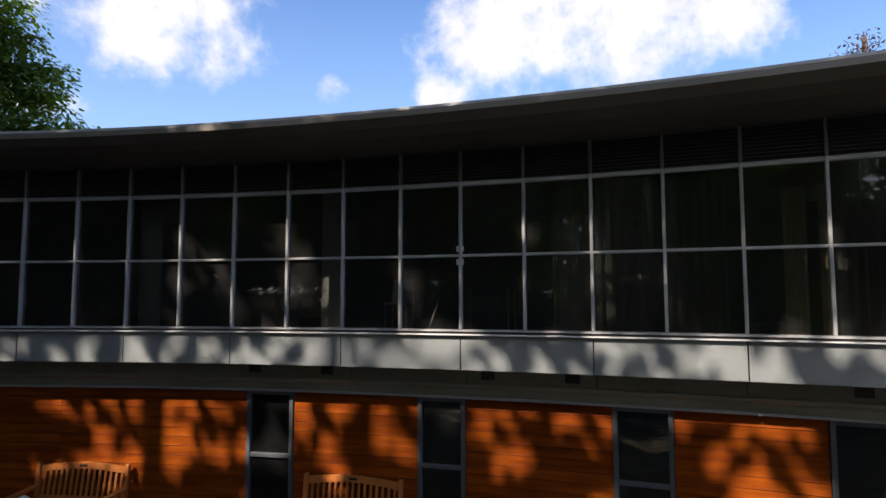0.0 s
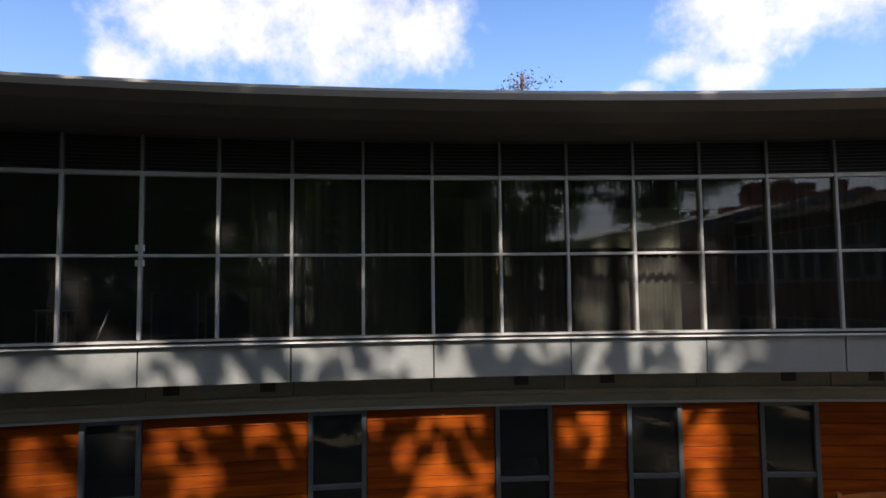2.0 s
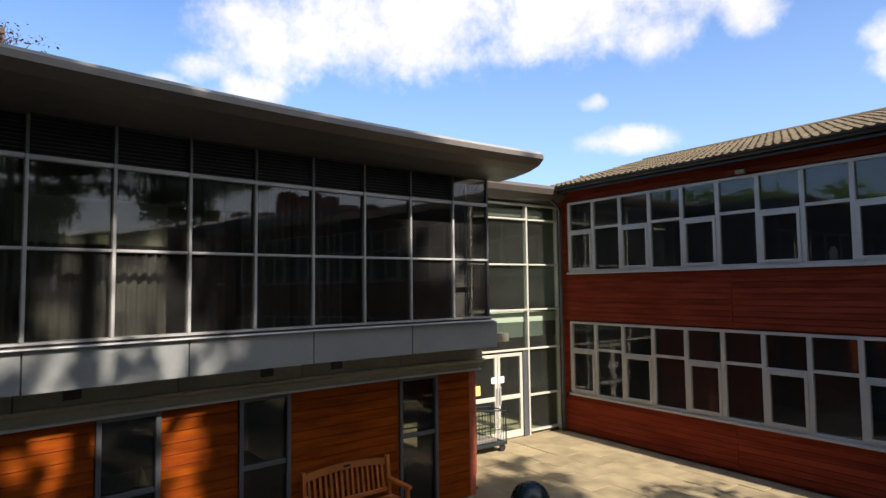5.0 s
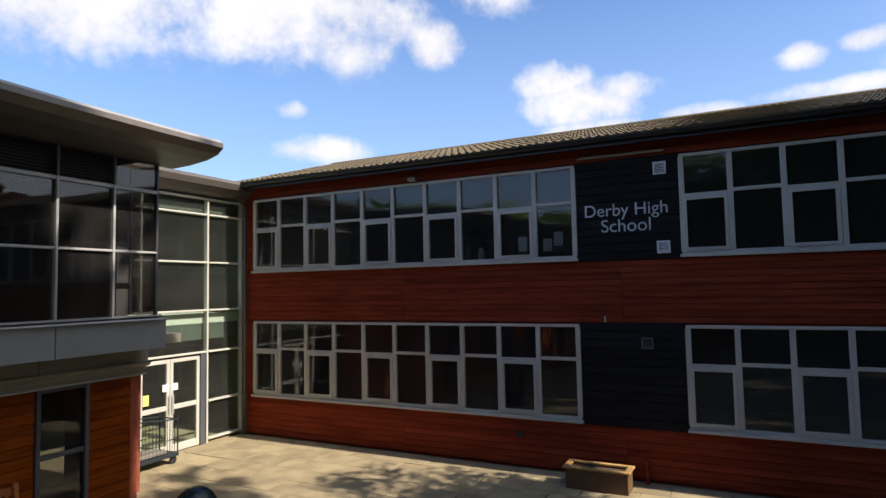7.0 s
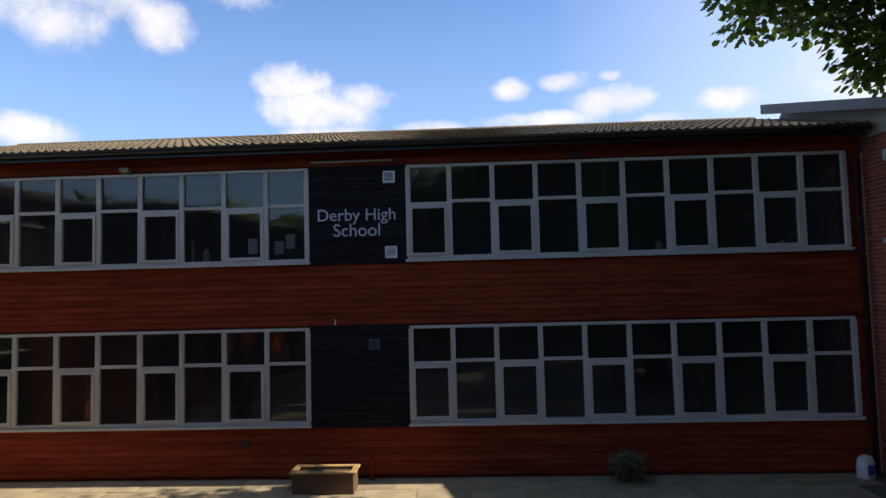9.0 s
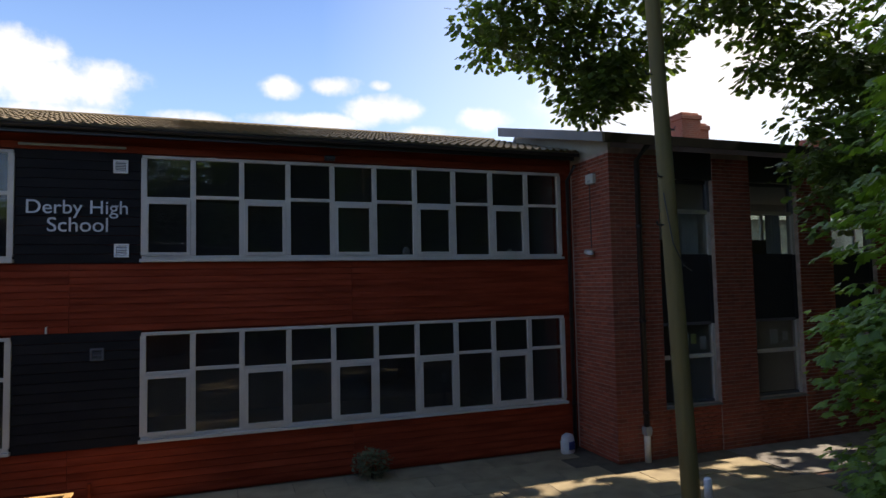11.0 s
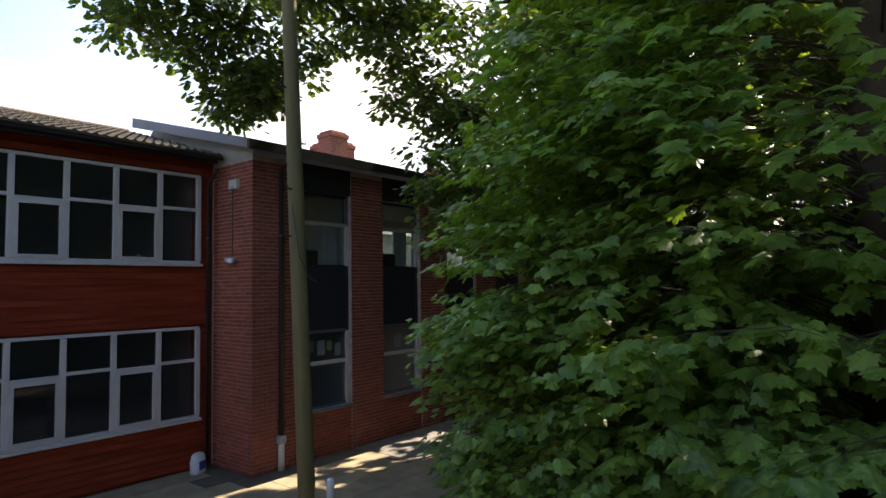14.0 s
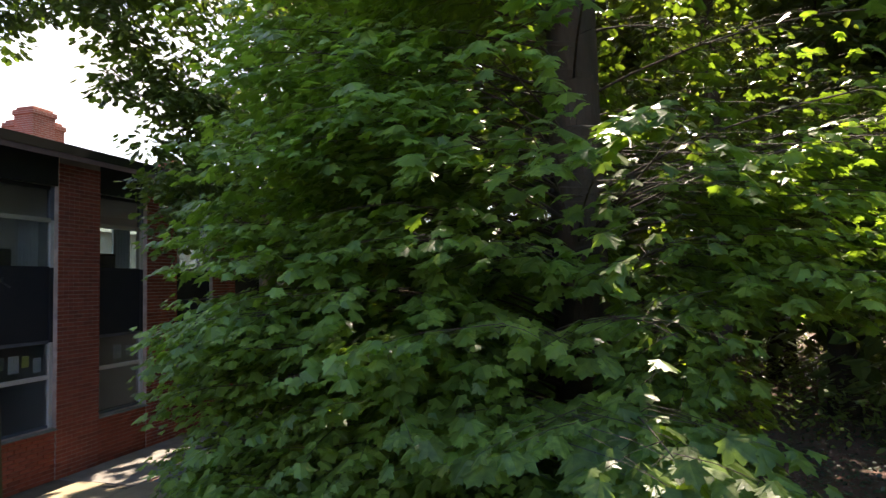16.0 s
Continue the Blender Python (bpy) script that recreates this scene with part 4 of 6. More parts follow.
def leaf_mesh(name, places, ways, ups, sizes, kind, mat):
    """All leaves of a crown in one mesh."""
    tv, tf = leaf_template(kind)
    n, k = len(places), len(tv)
    ways = ways / np.linalg.norm(ways, axis=1)[:, None]
    side = np.cross(ways, ups)
    side /= np.linalg.norm(side, axis=1)[:, None] + 1e-9
    ups = np.cross(side, ways)
    v = places[:, None] + sizes[:, None, None] * (tv[None, :, :1] * side[:, None] + tv[None, :, 1:2] * ways[:, None] + tv[None, :, 2:] * ups[:, None])
    f = (tf[None] + (np.arange(n) * k)[:, None, None]).reshape(-1, 3)
    me = bpy.data.meshes.new(name)
    v = v.reshape(-1, 3)
    me.vertices.add(len(v))
    me.vertices.foreach_set("co", v.ravel())
    me.loops.add(f.size)
    me.loops.foreach_set("vertex_index", f.ravel().astype(np.int32))
    me.polygons.add(len(f))
    me.polygons.foreach_set("loop_start", (np.arange(len(f)) * 3).astype(np.int32))
    me.update(calc_edges=True)
    me.materials.append(mat)
    return me


def spray(rng, centre, count, spread, size, droop=0.35, flat=0.35):
    """Leaves round one twig end: places, ways, upward sides, sizes."""
    off = np.clip(rng.normal(size=(count, 3)), -1.6, 1.6) * (spread, spread, spread * flat)
    places = centre + off
    ways = off * (1, 1, 0.3) + rng.normal(size=(count, 3)) * 0.25 * spread
    ways[:, 2] -= droop * np.linalg.norm(ways, axis=1)
    ups = np.tile((0.0, 0.0, 1.0), (count, 1)) + rng.normal(size=(count, 3)) * 0.35
    return places, ways, ups, size * rng.uniform(0.55, 1.3, count)


def limb(rng, a, b, r0, r1, sag=0.3, n=6):
    a, b = Vector(a), Vector(b)
    pts = []
    for i in range(n + 1):
        t = i / n
        p = a.lerp(b, t)
        wob = 0.05 * (b - a).length * math.sin(math.pi * t)
        p += Vector((rng.normal() * wob, rng.normal() * wob, rng.normal() * wob * 0.6 + sag * math.sin(math.pi * t)))
        pts.append(p)
    return pts, [r0 + (r1 - r0) * i / n for i in range(n + 1)]


# where the sun comes down through gaps cut in the canopy to place the sun patches: place, radius
SUNNY = [(front(s, -0.54 if z < 2.3 else 0.06, z), r) for s, z, r in (
    (11.35, 1.98, 0.17), (11.1, 1.75, 0.15), (10.88, 1.5, 0.22), (10.85, 1.15, 0.2), (9.82, 1.95, 0.17), (9.78, 1.7, 0.12), (9.75, 1.0, 0.17), (10.3, 2.0, 0.12),
    (8.5, 2.02, 0.17), (8.2, 1.98, 0.15), (8.2, 1.5, 0.2), (8.25, 1.15, 0.17), (7.9, 1.95, 0.2), (7.85, 1.6, 0.2), (7.5, 1.9, 0.2), (7.45, 1.25, 0.22), (7.75, 0.95, 0.2), (8.55, 0.8, 0.2),
    (6.3, 1.95, 0.17), (6.05, 1.75, 0.15), (5.75, 1.98, 0.1), (4.75, 1.9, 0.1), (4.72, 1.5, 0.14), (4.7, 1.2, 0.12),
    (13.8, 1.95, 0.15), (13.7, 1.65, 0.12), (13.3, 1.1, 0.16), (15.05, 1.9, 0.15), (15.1, 1.3, 0.1), (15.75, 1.6, 0.13), (16.95, 1.85, 0.1), (16.95, 1.4, 0.12), (17.8, 1.9, 0.1),
    (11.6, 2.85, 0.26), (11.75, 2.7, 0.2), (11.1, 2.9, 0.13), (10.75, 2.75, 0.1), (10.35, 2.85, 0.14), (9.35, 2.85, 0.15), (9.0, 2.75, 0.15), (8.6, 2.85, 0.17), (8.0, 2.72, 0.14), (7.6, 2.8, 0.2), (7.05, 2.85, 0.15), (6.25, 2.75, 0.16), (5.7, 2.75, 0.12),
    (13.0, 2.85, 0.15), (13.8, 2.8, 0.17), (14.3, 2.85, 0.14), (15.3, 2.8, 0.17), (16.0, 2.85, 0.15), (16.8, 2.8, 0.17),
    (5.6, 4.2, 0.3), (5.3, 3.9, 0.25), (6.1, 3.8, 0.25), (5.8, 3.4, 0.3), (5.1, 3.4, 0.2), (9.9, 3.4, 0.15), (12.2, 3.9, 0.15), (13.83, 3.9, 0.3), (14.65, 3.8, 0.25), (15.5, 3.8, 0.25))]
SUNNY += [(front(6.0 + 12.0 * (k * 0.618 % 1.0), 0.06, 2.62 + 0.36 * (k * 0.382 % 1.0)), 0.1) for k in range(64)]
SUNNY += [(front(9.6 + 8.5 * (k * 0.618 % 1.0), -0.54, 0.9 + 1.2 * (k * 0.382 % 1.0)), 0.1) for k in range(34)]
SUNNY += [(front(3.5 + 0.55 * k, 1.0, 5.8 + 0.04 * math.sin(k * 2.1)), 0.03) for k in range(30)]
# and on the near boughs and the floor of the wood
SUNNY += [(Vector((x, y, z)), r) for x, y, z, r in ((2.9, -0.1, 2.75, 0.35), (3.1, 0.15, 2.9, 0.35), (3.2, -0.35, 3.1, 0.35), (3.2, -0.2, 2.4, 0.35), (3.4, 0.3, 3.3, 0.3), (3.6, -0.9, 3.9, 0.22), (4.0, 0.6, 3.7, 0.25), (3.8, -0.3, 4.4, 0.2), (3.3, 0.5, 2.5, 0.3), (3.4, 0.7, 3.9, 0.25), (3.6, 0.2, 4.3, 0.25), (3.5, 0.9, 3.1, 0.2), (3.7, 1.3, 3.6, 0.15),
    (3.5, 1.0, 2.6, 0.15), (4.4, 1.9, 3.0, 0.15), (4.2, -1.1, 4.6, 0.25), (18, -5.0, 5, 1.2), (13, -1.2, 6.5, 1.0), (20, -3, 8, 2.0), (17, -1.5, 7.5, 1.4), (12.5, -4.5, 8, 1.0), (24, -5, 9, 2.5), (22, -5, 0.8, 1.0), (24, -6.5, 0.6, 0.9), (14.6, -3.9, 0.0, 0.3), (13.5, -4.0, 0.0, 0.35),
    (6.8, 9.5, 0.0, 0.16), (7.5, 9.3, 0.0, 0.2), (8.3, 9.1, 0.0, 0.2), (9.2, 8.8, 0.0, 0.35), (10.2, 8.6, 0.0, 0.4), (9.8, 9.2, 0.0, 0.35), (7.4, 8.4, 0.0, 0.12), (4.3, 9.7, 0.0, 0.22), (5.1, 9.7, 0.0, 0.22), (5.9, 9.8, 0.0, 0.22), (6.7, 9.9, 0.0, 0.22), (7.5, 9.9, 0.0, 0.22), (8.4, 9.9, 0.0, 0.22), (9.3, 9.8, 0.0, 0.22), (7.4, 8.6, 0.0, 0.15), (8.4, 8.5, 0.0, 0.15))]
# each gap is ragged: a cluster of small openings
_rng = np.random.default_rng(11)
SUNNY = [(q + Vector(_rng.normal(size=3)) * r * 0.9, r * _rng.uniform(0.12, 0.42) + 0.09) for q, r in SUNNY for _ in range(7)]
SUNNY += [(front(joint, 0.045, z), 0.12) for joint in joints[9:22] for z in (3.2, 3.5, 3.8, 4.1, 4.35)]


# broad places where leaves are cut from the crown, so that the low near boughs and the level sprays get the sun
SUNNY_WIDE = [(front(s, -0.54 if z < 2.3 else 0.06, z), r) for s, z, r in ((11.7, 2.83, 0.26), (12.25, 2.8, 0.2), (8.05, 1.5, 0.2), (7.9, 1.1, 0.16), (10.9, 1.35, 0.16))]
SUNNY_WIDE += [(Vector(q), r) for q, r in (((3.1, -0.15, 2.9), 0.55), ((3.0, 0.1, 2.5), 0.4), ((3.3, -0.5, 3.0), 0.4), ((4.6, -1.0, 4.3), 0.6), ((4.9, -1.6, 3.9), 0.6), ((4.3, 0.2, 4.6), 0.4), ((5.4, -2.0, 4.6), 0.6), ((3.6, 0.75, 2.9), 0.2))]


def sunlit_gaps(P):
    """True for the leaves that do not stand in the way of a sunbeam."""
    free = np.ones(len(P), bool)
    across, upward = sun_way.cross(Vector((0, 0, 1))).normalized(), sun_way.cross(Vector((0, 0, 1))).normalized().cross(sun_way)
    u, v, t = P @ np.array(across), P @ np.array(upward), P @ np.array(sun_way)
    order = np.argsort(u)
    ranked = u[order]
    for q, r in SUNNY:
        middle = q.dot(across)
        near = order[np.searchsorted(ranked, middle - r):np.searchsorted(ranked, middle + r)]
        hit = (np.abs(v[near] - q.dot(upward)) < r) & (t[near] > q.dot(sun_way) + 0.35)
        near = near[hit]
        near = near[(u[near] - q.dot(across)) ** 2 + (v[near] - q.dot(upward)) ** 2 < r * r]
        a, b = u[near], v[near]         # a wave pattern keeps some leaves, so the opening is ragged
        free[near[np.sin(15 * a + 5 * np.sin(7 * b)) + np.sin(13 * b + 4 * np.sin(6 * a + 1)) < 1.35]] = False
    ground = P - np.outer(P[:, 2] / sun_way.z, np.array(sun_way))
    edge = 0.16 * np.sin(ground[:, 0] * 5.1) + 0.12 * np.sin(ground[:, 0] * 11.7 + 1.0)
    strip = (ground[:, 0] > 4.2) & (ground[:, 0] < 12) & (ground[:, 1] > 8.95 + edge) & (ground[:, 1] < 9.7 + edge)
    free[strip & (np.sin(ground[:, 0] * 3.3) + np.sin(ground[:, 0] * 7.9 + ground[:, 1] * 9.0) < 0.9)] = False
    sparse = np.sin(P[:, 0] * 917.3 + P[:, 1] * 613.7 + P[:, 2] * 421.9) < 0.88
    for q, r in SUNNY_WIDE:
        free[sparse & (t > q.dot(sun_way) + 0.3) & ((u - q.dot(across)) ** 2 + (v - q.dot(upward)) ** 2 < r * r)] = False
    return free


def tree(seed, name, label, base, height, girth, clumps, leaf, mat, size, per, spread, limbs=16, lean=(0, 0), droop=0.35, flat=0.35, group="", top=(), bough_from=0.0):
    """clumps: (x, y, z, rx, ry, rz, sprays, inner) ellipsoids that the crown fills; top: heavy clumps of the high crown."""
    rng = np.random.default_rng(seed)
    t = thing(name, label, "tree", pose(*base), group)
    g = Geo()
    pts = [(lean[0] * k + rng.normal() * 0.03, lean[1] * k + rng.normal() * 0.03, height * k) for k in [i / 8 for i in range(9)]]
    pts[0] = (0, 0, -0.05)
    rad = [girth * (1.35 if i == 0 else 1.0 - 0.085 * i) for i in range(9)]
    g.tube(pts, rad, 12)
    part("trunk", g, BARK, t, smooth=True)
    rows = []
    ends = []
    for cx, cy, cz, rx, ry, rz, sprays, inner in clumps:
        d = rng.normal(size=(sprays, 3))
        d /= np.linalg.norm(d, axis=1)[:, None]
        r = rng.uniform(inner, 1.0, sprays) ** 0.6
        lump = 1 + 0.22 * np.sin(3.1 * d[:, 0] + seed) * np.cos(2.7 * d[:, 1] + 1.3 * seed) + 0.15 * np.sin(5 * d[:, 2] + 2 * d[:, 0])
        c = np.array((cx, cy, cz)) + d * (r * lump)[:, None] * (rx, ry, rz)
        ends += [tuple(q) for q in c]
        for q in c:
            rows.append(spray(rng, q, int(per * rng.uniform(0.6, 1.4)), spread, size, droop, flat))
    for cx, cy, cz, rx, ry, rz, sprays, inner in top:       # the high crown: few, heavy clumps with sky between them
        d = rng.normal(size=(sprays, 3))
        d /= np.linalg.norm(d, axis=1)[:, None]
        c = np.array((cx, cy, cz)) + d * (rng.uniform(inner, 1.0, sprays) ** 0.6)[:, None] * (rx, ry, rz)
        for q in c:
            ends.append(tuple(q))
            row = spray(rng, q, 80, 0.42, 0.43, droop, 0.7)
            ball = rng.normal(size=(80, 3))
            ball *= (rng.uniform(0, 1, 80) ** 0.4 / np.linalg.norm(ball, axis=1))[:, None] * (0.95, 0.95, 0.7)
            rows.append((q + ball, *row[1:]))
    P, Wy, U, Z = (np.concatenate([r[i] for r in rows]) for i in range(4))
    open_sky = sunlit_gaps(P + np.array(base) + 0.5 * Z[:, None] * Wy / np.linalg.norm(Wy, axis=1)[:, None])
    P, Wy, U, Z = P[open_sky], Wy[open_sky], U[open_sky], Z[open_sky]
    high = P[:, 2] > (min(q[2] - q[5] for q in top) if top else 1e9)
    if high.any():
        tagged(part("high_crown", leaf_mesh("high_crown", P[high], Wy[high], U[high], Z[high], "plain", mat), None, t), kind="stuff")
        P, Wy, U, Z = P[~high], Wy[~high], U[~high], Z[~high]
    tagged(part("crown", leaf_mesh("crown", P, Wy, U, Z, leaf, mat), None, t), kind="stuff")
    for k in rng.choice(len(ends), min(limbs, len(ends)), replace=False):
        e = ends[k]
        if e[2] < bough_from:
            continue
        z = min(max(0.25 * height, e[2] - rng.uniform(0.3, 2.0)), height * 0.95)
        a = (lean[0] * z / height, lean[1] * z / height, z)
        p, r = limb(rng, a, e, max(0.02, girth * 0.2 * (1 - z / height * 0.6)), 0.008)
        part("bough", Geo().tube(p, r, 6), BARK, t, smooth=True)
    return t


def maple_reach(x, y, z):
    """Where the maple's twigs may hang: dense towards the brick block, thin and lifted towards the wood."""
    far, turn = math.hypot(x - 0.2, y), math.degrees(math.atan2(y, x))
    chance = 0.5 + 0.5 * math.sin(x * 37.7 + y * 91.3 + z * 53.9)
    if far < 2.75 + 0.06 * max(0.0, turn - 2) + 0.7 * chance:
        return False
    if turn > (34.5 if z > 4.6 else 37.5) + 4 * (chance - 0.5):
        return False
    if 1.2 < turn < 6.8 and z > 5.4 and x < 6.4:
        return False
    if 3.0 < turn < 11.0 and 2.1 < z < 3.0:
        return chance < 0.4
    if turn < -3.5 and z < 8:
        # towards the wood: level sprays at eye height, a low cluster that ends in a slope
        if z < 3.2:
            return turn > -min(9.5, 3.5 + 7.0 * (3.2 - z)) and chance < 0.85
        return far > 4.4 + 0.5 * chance and (chance < 0.8 if z < 4.7 else chance < 0.35)
    return True


def maple_tree(seed, label, base, height, girth, top, single):
    """Boughs in level whorls; each bears flat fans of side twigs with paired, drooping leaves."""
    rng = np.random.default_rng(seed)
    t = thing("maple_tree", label, "tree", pose(*base))
    foot = np.array(base)
    pts = [(rng.normal() * 0.03, rng.normal() * 0.03, height * i / 8) for i in range(9)]
    pts[0] = (0, 0, -0.05)
    part("trunk", Geo().tube(pts, [girth * (1.35 if i == 0 else 1.0 - 0.085 * i) for i in range(9)], 14), BARK, t, smooth=True)
    leaves, twigs, down = [], Geo(), np.array((0.0, 0.0, -1.0))

    def turned(d, angle):
        c, q = math.cos(angle), math.sin(angle)
        return np.array((d[0] * c - d[1] * q, d[0] * q + d[1] * c, 0.0))

    def leaf(at, way, k):
        stalk = way * rng.uniform(0.02, 0.14) + np.array((0, 0, rng.normal() * 0.03))
        way = way + down * rng.uniform(0.1, 0.75) + rng.normal(size=3) * 0.15
        leaves.append((at + stalk, way, np.array((0, 0, 1.0)) + 0.25 * at * (1, 1, 0) / (math.hypot(at[0], at[1]) + 0.01) + rng.normal(size=3) * 0.2, 0.138 * k * rng.uniform(0.55, 1.25)))

    starts = [(0.75 + 0.5 * (k // 14) + rng.normal() * 0.09, radians(137.5 * k + 360 / 14 * rng.uniform(-0.4, 0.4)), 1.0) for k in range(14 * 15)]
    starts += [(rng.uniform(1.5, 2.3), radians(rng.uniform(172, 200)), 1.16) for _ in range(14)]
    starts += [(rng.uniform(2.2, 4.2), radians(rng.uniform(205, 285)), 1.1) for _ in range(34)]
    starts += [(rng.uniform(0.8, 4.6), radians(rng.uniform(105, 160)), 1.1) for _ in range(44)]
    starts += [(rng.uniform(1.2, 2.6), radians(rng.uniform(108, 140)), 1.2) for _ in range(22)]
    for z0, az, longer in starts:
        d = np.array((math.cos(az), math.sin(az), 0.0))
        reach = 3.35 + 1.0 * max(0.0, d[1]) ** 2 + 0.5 * max(0.0, -d[1]) - 0.4 * max(0.0, d[0])
        length = reach * longer * rng.uniform(0.78, 1.05) * (0.86 if z0 < 1.6 or z0 > 6.2 else 1.0)
        bend = rng.normal() * 0.12

        def along(f):
            return np.array((0, 0, z0)) + turned(d, bend * f) * length * f + np.array((0, 0, length * (0.48 * f - 0.36 * f * f)))

        kept, last = 0, 0.0
        side = 1
        for e in np.arange(0.22 * length, length + 0.01, 0.15):
            f = min(e / length, 1.0)
            root = along(f)
            side = -side
            l2 = min(0.22 + 0.5 * (length - e), 0.85) * rng.uniform(0.7, 1.15)
            d2 = turned(d, side * radians(rng.uniform(38, 62)) * (1.0 if f < 0.97 else 0.3) + bend * f)
            middle = root + d2 * l2 * 0.6 + foot
            if not maple_reach(*middle):
                continue
            kept, last = kept + 1, f
            k = (1.0 if middle[0] < 4.0 or middle[1] > 0 else 0.78) - 0.34 * min(1.0, max(0.0, (math.degrees(math.atan2(middle[1], middle[0])) - 5) / 28))
            tip = root + d2 * l2 + down * 0.16 * l2
            twigs.tube([root, (root + tip) / 2 + np.array((0, 0, 0.04 * l2)), tip], [0.0035, 0.0025, 0.0015], 3)
            for g in np.arange(0.06, l2, 0.1 * k):
                at = root + (tip - root) * g / l2
                for s_ in (1, -1):
                    if rng.uniform() < 0.9:
                        leaf(at, turned(d2, s_ * radians(rng.uniform(15, 100))), k)
            for s_ in (-0.6, 0.0, 0.6):
                leaf(tip, turned(d2, s_ + rng.normal() * 0.15), k)
        if kept > 0.55 * length * 0.78 / 0.15:
            n = 7
            part("bough", Geo().tube([along(last * i / n) - np.array((0, 0, 0.02)) for i in range(n + 1)], [0.014 - 0.011 * i / n for i in range(n + 1)], 5), BARK, t, smooth=True)
    tagged(part("twig", twigs, BARK, t), kind="stuff")
    rows = [tuple(np.array([q[i] for q in leaves]) for i in range(4))]
    for cx, cy, cz, rx, ry, rz, sprays, inner in top:       # the high crown: few, heavy clumps with sky between them
        d = rng.normal(size=(sprays, 3))
        d /= np.linalg.norm(d, axis=1)[:, None]
        c = np.array((cx, cy, cz)) + d * (rng.uniform(inner, 1.0, sprays) ** 0.6)[:, None] * (rx, ry, rz)
        for q in c:
            row = spray(rng, q, 120, 0.42, 0.34, 0.5, 0.7)
            ball = rng.normal(size=(120, 3))
            ball *= (rng.uniform(0, 1, 120) ** 0.4 / np.linalg.norm(ball, axis=1))[:, None] * (0.95, 0.95, 0.7)
            rows.append((q + ball, *row[1:]))
    P, Wy, U, Z = (np.concatenate([r[i] for r in rows]) for i in range(4))
    open_sky = sunlit_gaps(P + foot + 0.5 * Z[:, None] * Wy / np.linalg.norm(Wy, axis=1)[:, None])
    P, Wy, U, Z = P[open_sky], Wy[open_sky], U[open_sky], Z[open_sky]
    near = np.argsort(np.linalg.norm(P + foot - np.array(single), axis=1))
    one = leaf_mesh("leaf", np.zeros((1, 3)), np.array([(0.0, 1.0, 0.0)]), np.array([(0.0, 0.0, 1.0)]), np.ones(1), "maple", LEAF_MAPLE)
    for k in near[:300]:
        way = Vector(Wy[k]).normalized()
        side = way.cross(Vector(U[k])).normalized()
        m = Matrix.Translation(Vector(P[k])) @ Matrix((side, way, side.cross(way))).transposed().to_4x4() @ Matrix.Diagonal((Z[k], Z[k], Z[k], 1))
        part("leaf", one, None, t, m=m)
    far_side = P[:, 0] > 0.8
    low = near[300:][(P[near[300:], 2] < 9.5) & ~far_side[near[300:]]]
    behind = near[300:][(P[near[300:], 2] < 9.5) & far_side[near[300:]]]
    tagged(part("rear_crown", leaf_mesh("rear_crown", P[behind], Wy[behind], U[behind], Z[behind], "oak", LEAF_MAPLE), None, t), kind="stuff")
    high = near[300:][P[near[300:], 2] >= 9.5]
    tagged(part("crown", leaf_mesh("crown", P[low], Wy[low], U[low], Z[low], "maple", LEAF_MAPLE), None, t), kind="stuff")
    tagged(part("high_crown", leaf_mesh("high_crown", P[high], Wy[high], U[high], Z[high], "plain", LEAF_MAPLE), None, t), kind="stuff")
    return t


# High clumps are out of view; the last is added to shade the front.
maple = maple_tree(3, "large maple in full green leaf beside the court", (6.3, 0.45, -0.03), 19, 0.30,
                   [(0, 0, 11.0, 4.0, 4.2, 3.0, 40, 0.2), (0.3, 0.6, 16.5, 3.6, 3.8, 3.6, 46, 0.2), (-0.4, -2.6, 15.6, 2.4, 1.5, 3.6, 44, 0.1), (0, -1.0, 15, 3.0, 2.0, 3.5, 30, 0.1), (0, -4.6, 14.8, 2.0, 1.3, 2.2, 34, 0.1)], (2.6, 0.4, 3.2))
# Clumps at x 1.0 and 4.0, hidden by the maple, are added to shade the brick.
oak = tree(7, "oak_tree", "tall dark oak with boughs hanging over the brick block", (11.0, 5.0, -0.03), 20, 0.36,
           [(-6.0, 4.5, 8.0, 1.3, 1.2, 0.8, 60, 0.1), (-5.1, 4.0, 7.3, 1.2, 1.1, 0.9, 70, 0.1), (-4.9, 3.9, 6.7, 0.6, 0.6, 0.6, 26, 0.1), (-3.6, 2.9, 8.4, 1.9, 1.4, 1.1, 90, 0.1), (-2.6, 2.2, 7.4, 1.3, 1.0, 1.5, 56, 0.1), (-4.8, 4.0, 9.4, 2.2, 1.7, 1.2, 90, 0.1),
            (-2.2, 1.6, 5.6, 1.0, 1.0, 1.6, 70, 0.1), (-1.2, 1.0, 9.5, 3.0, 3.0, 2.4, 120, 0.2), (1.0, 2.6, 6.6, 2.6, 1.3, 1.6, 150, 0.2), (4.0, 2.2, 6.4, 2.2, 1.4, 1.8, 110, 0.2), (0, -0.5, 13, 4.6, 4.6, 3.4, 260, 0.3)], "oak", LEAF_OAK, 0.13, 38, 0.18, 40, flat=0.6, bough_from=9.4,
           top=[(0, -0.6, 18.5, 3.4, 3.2, 3.0, 44, 0.2)])
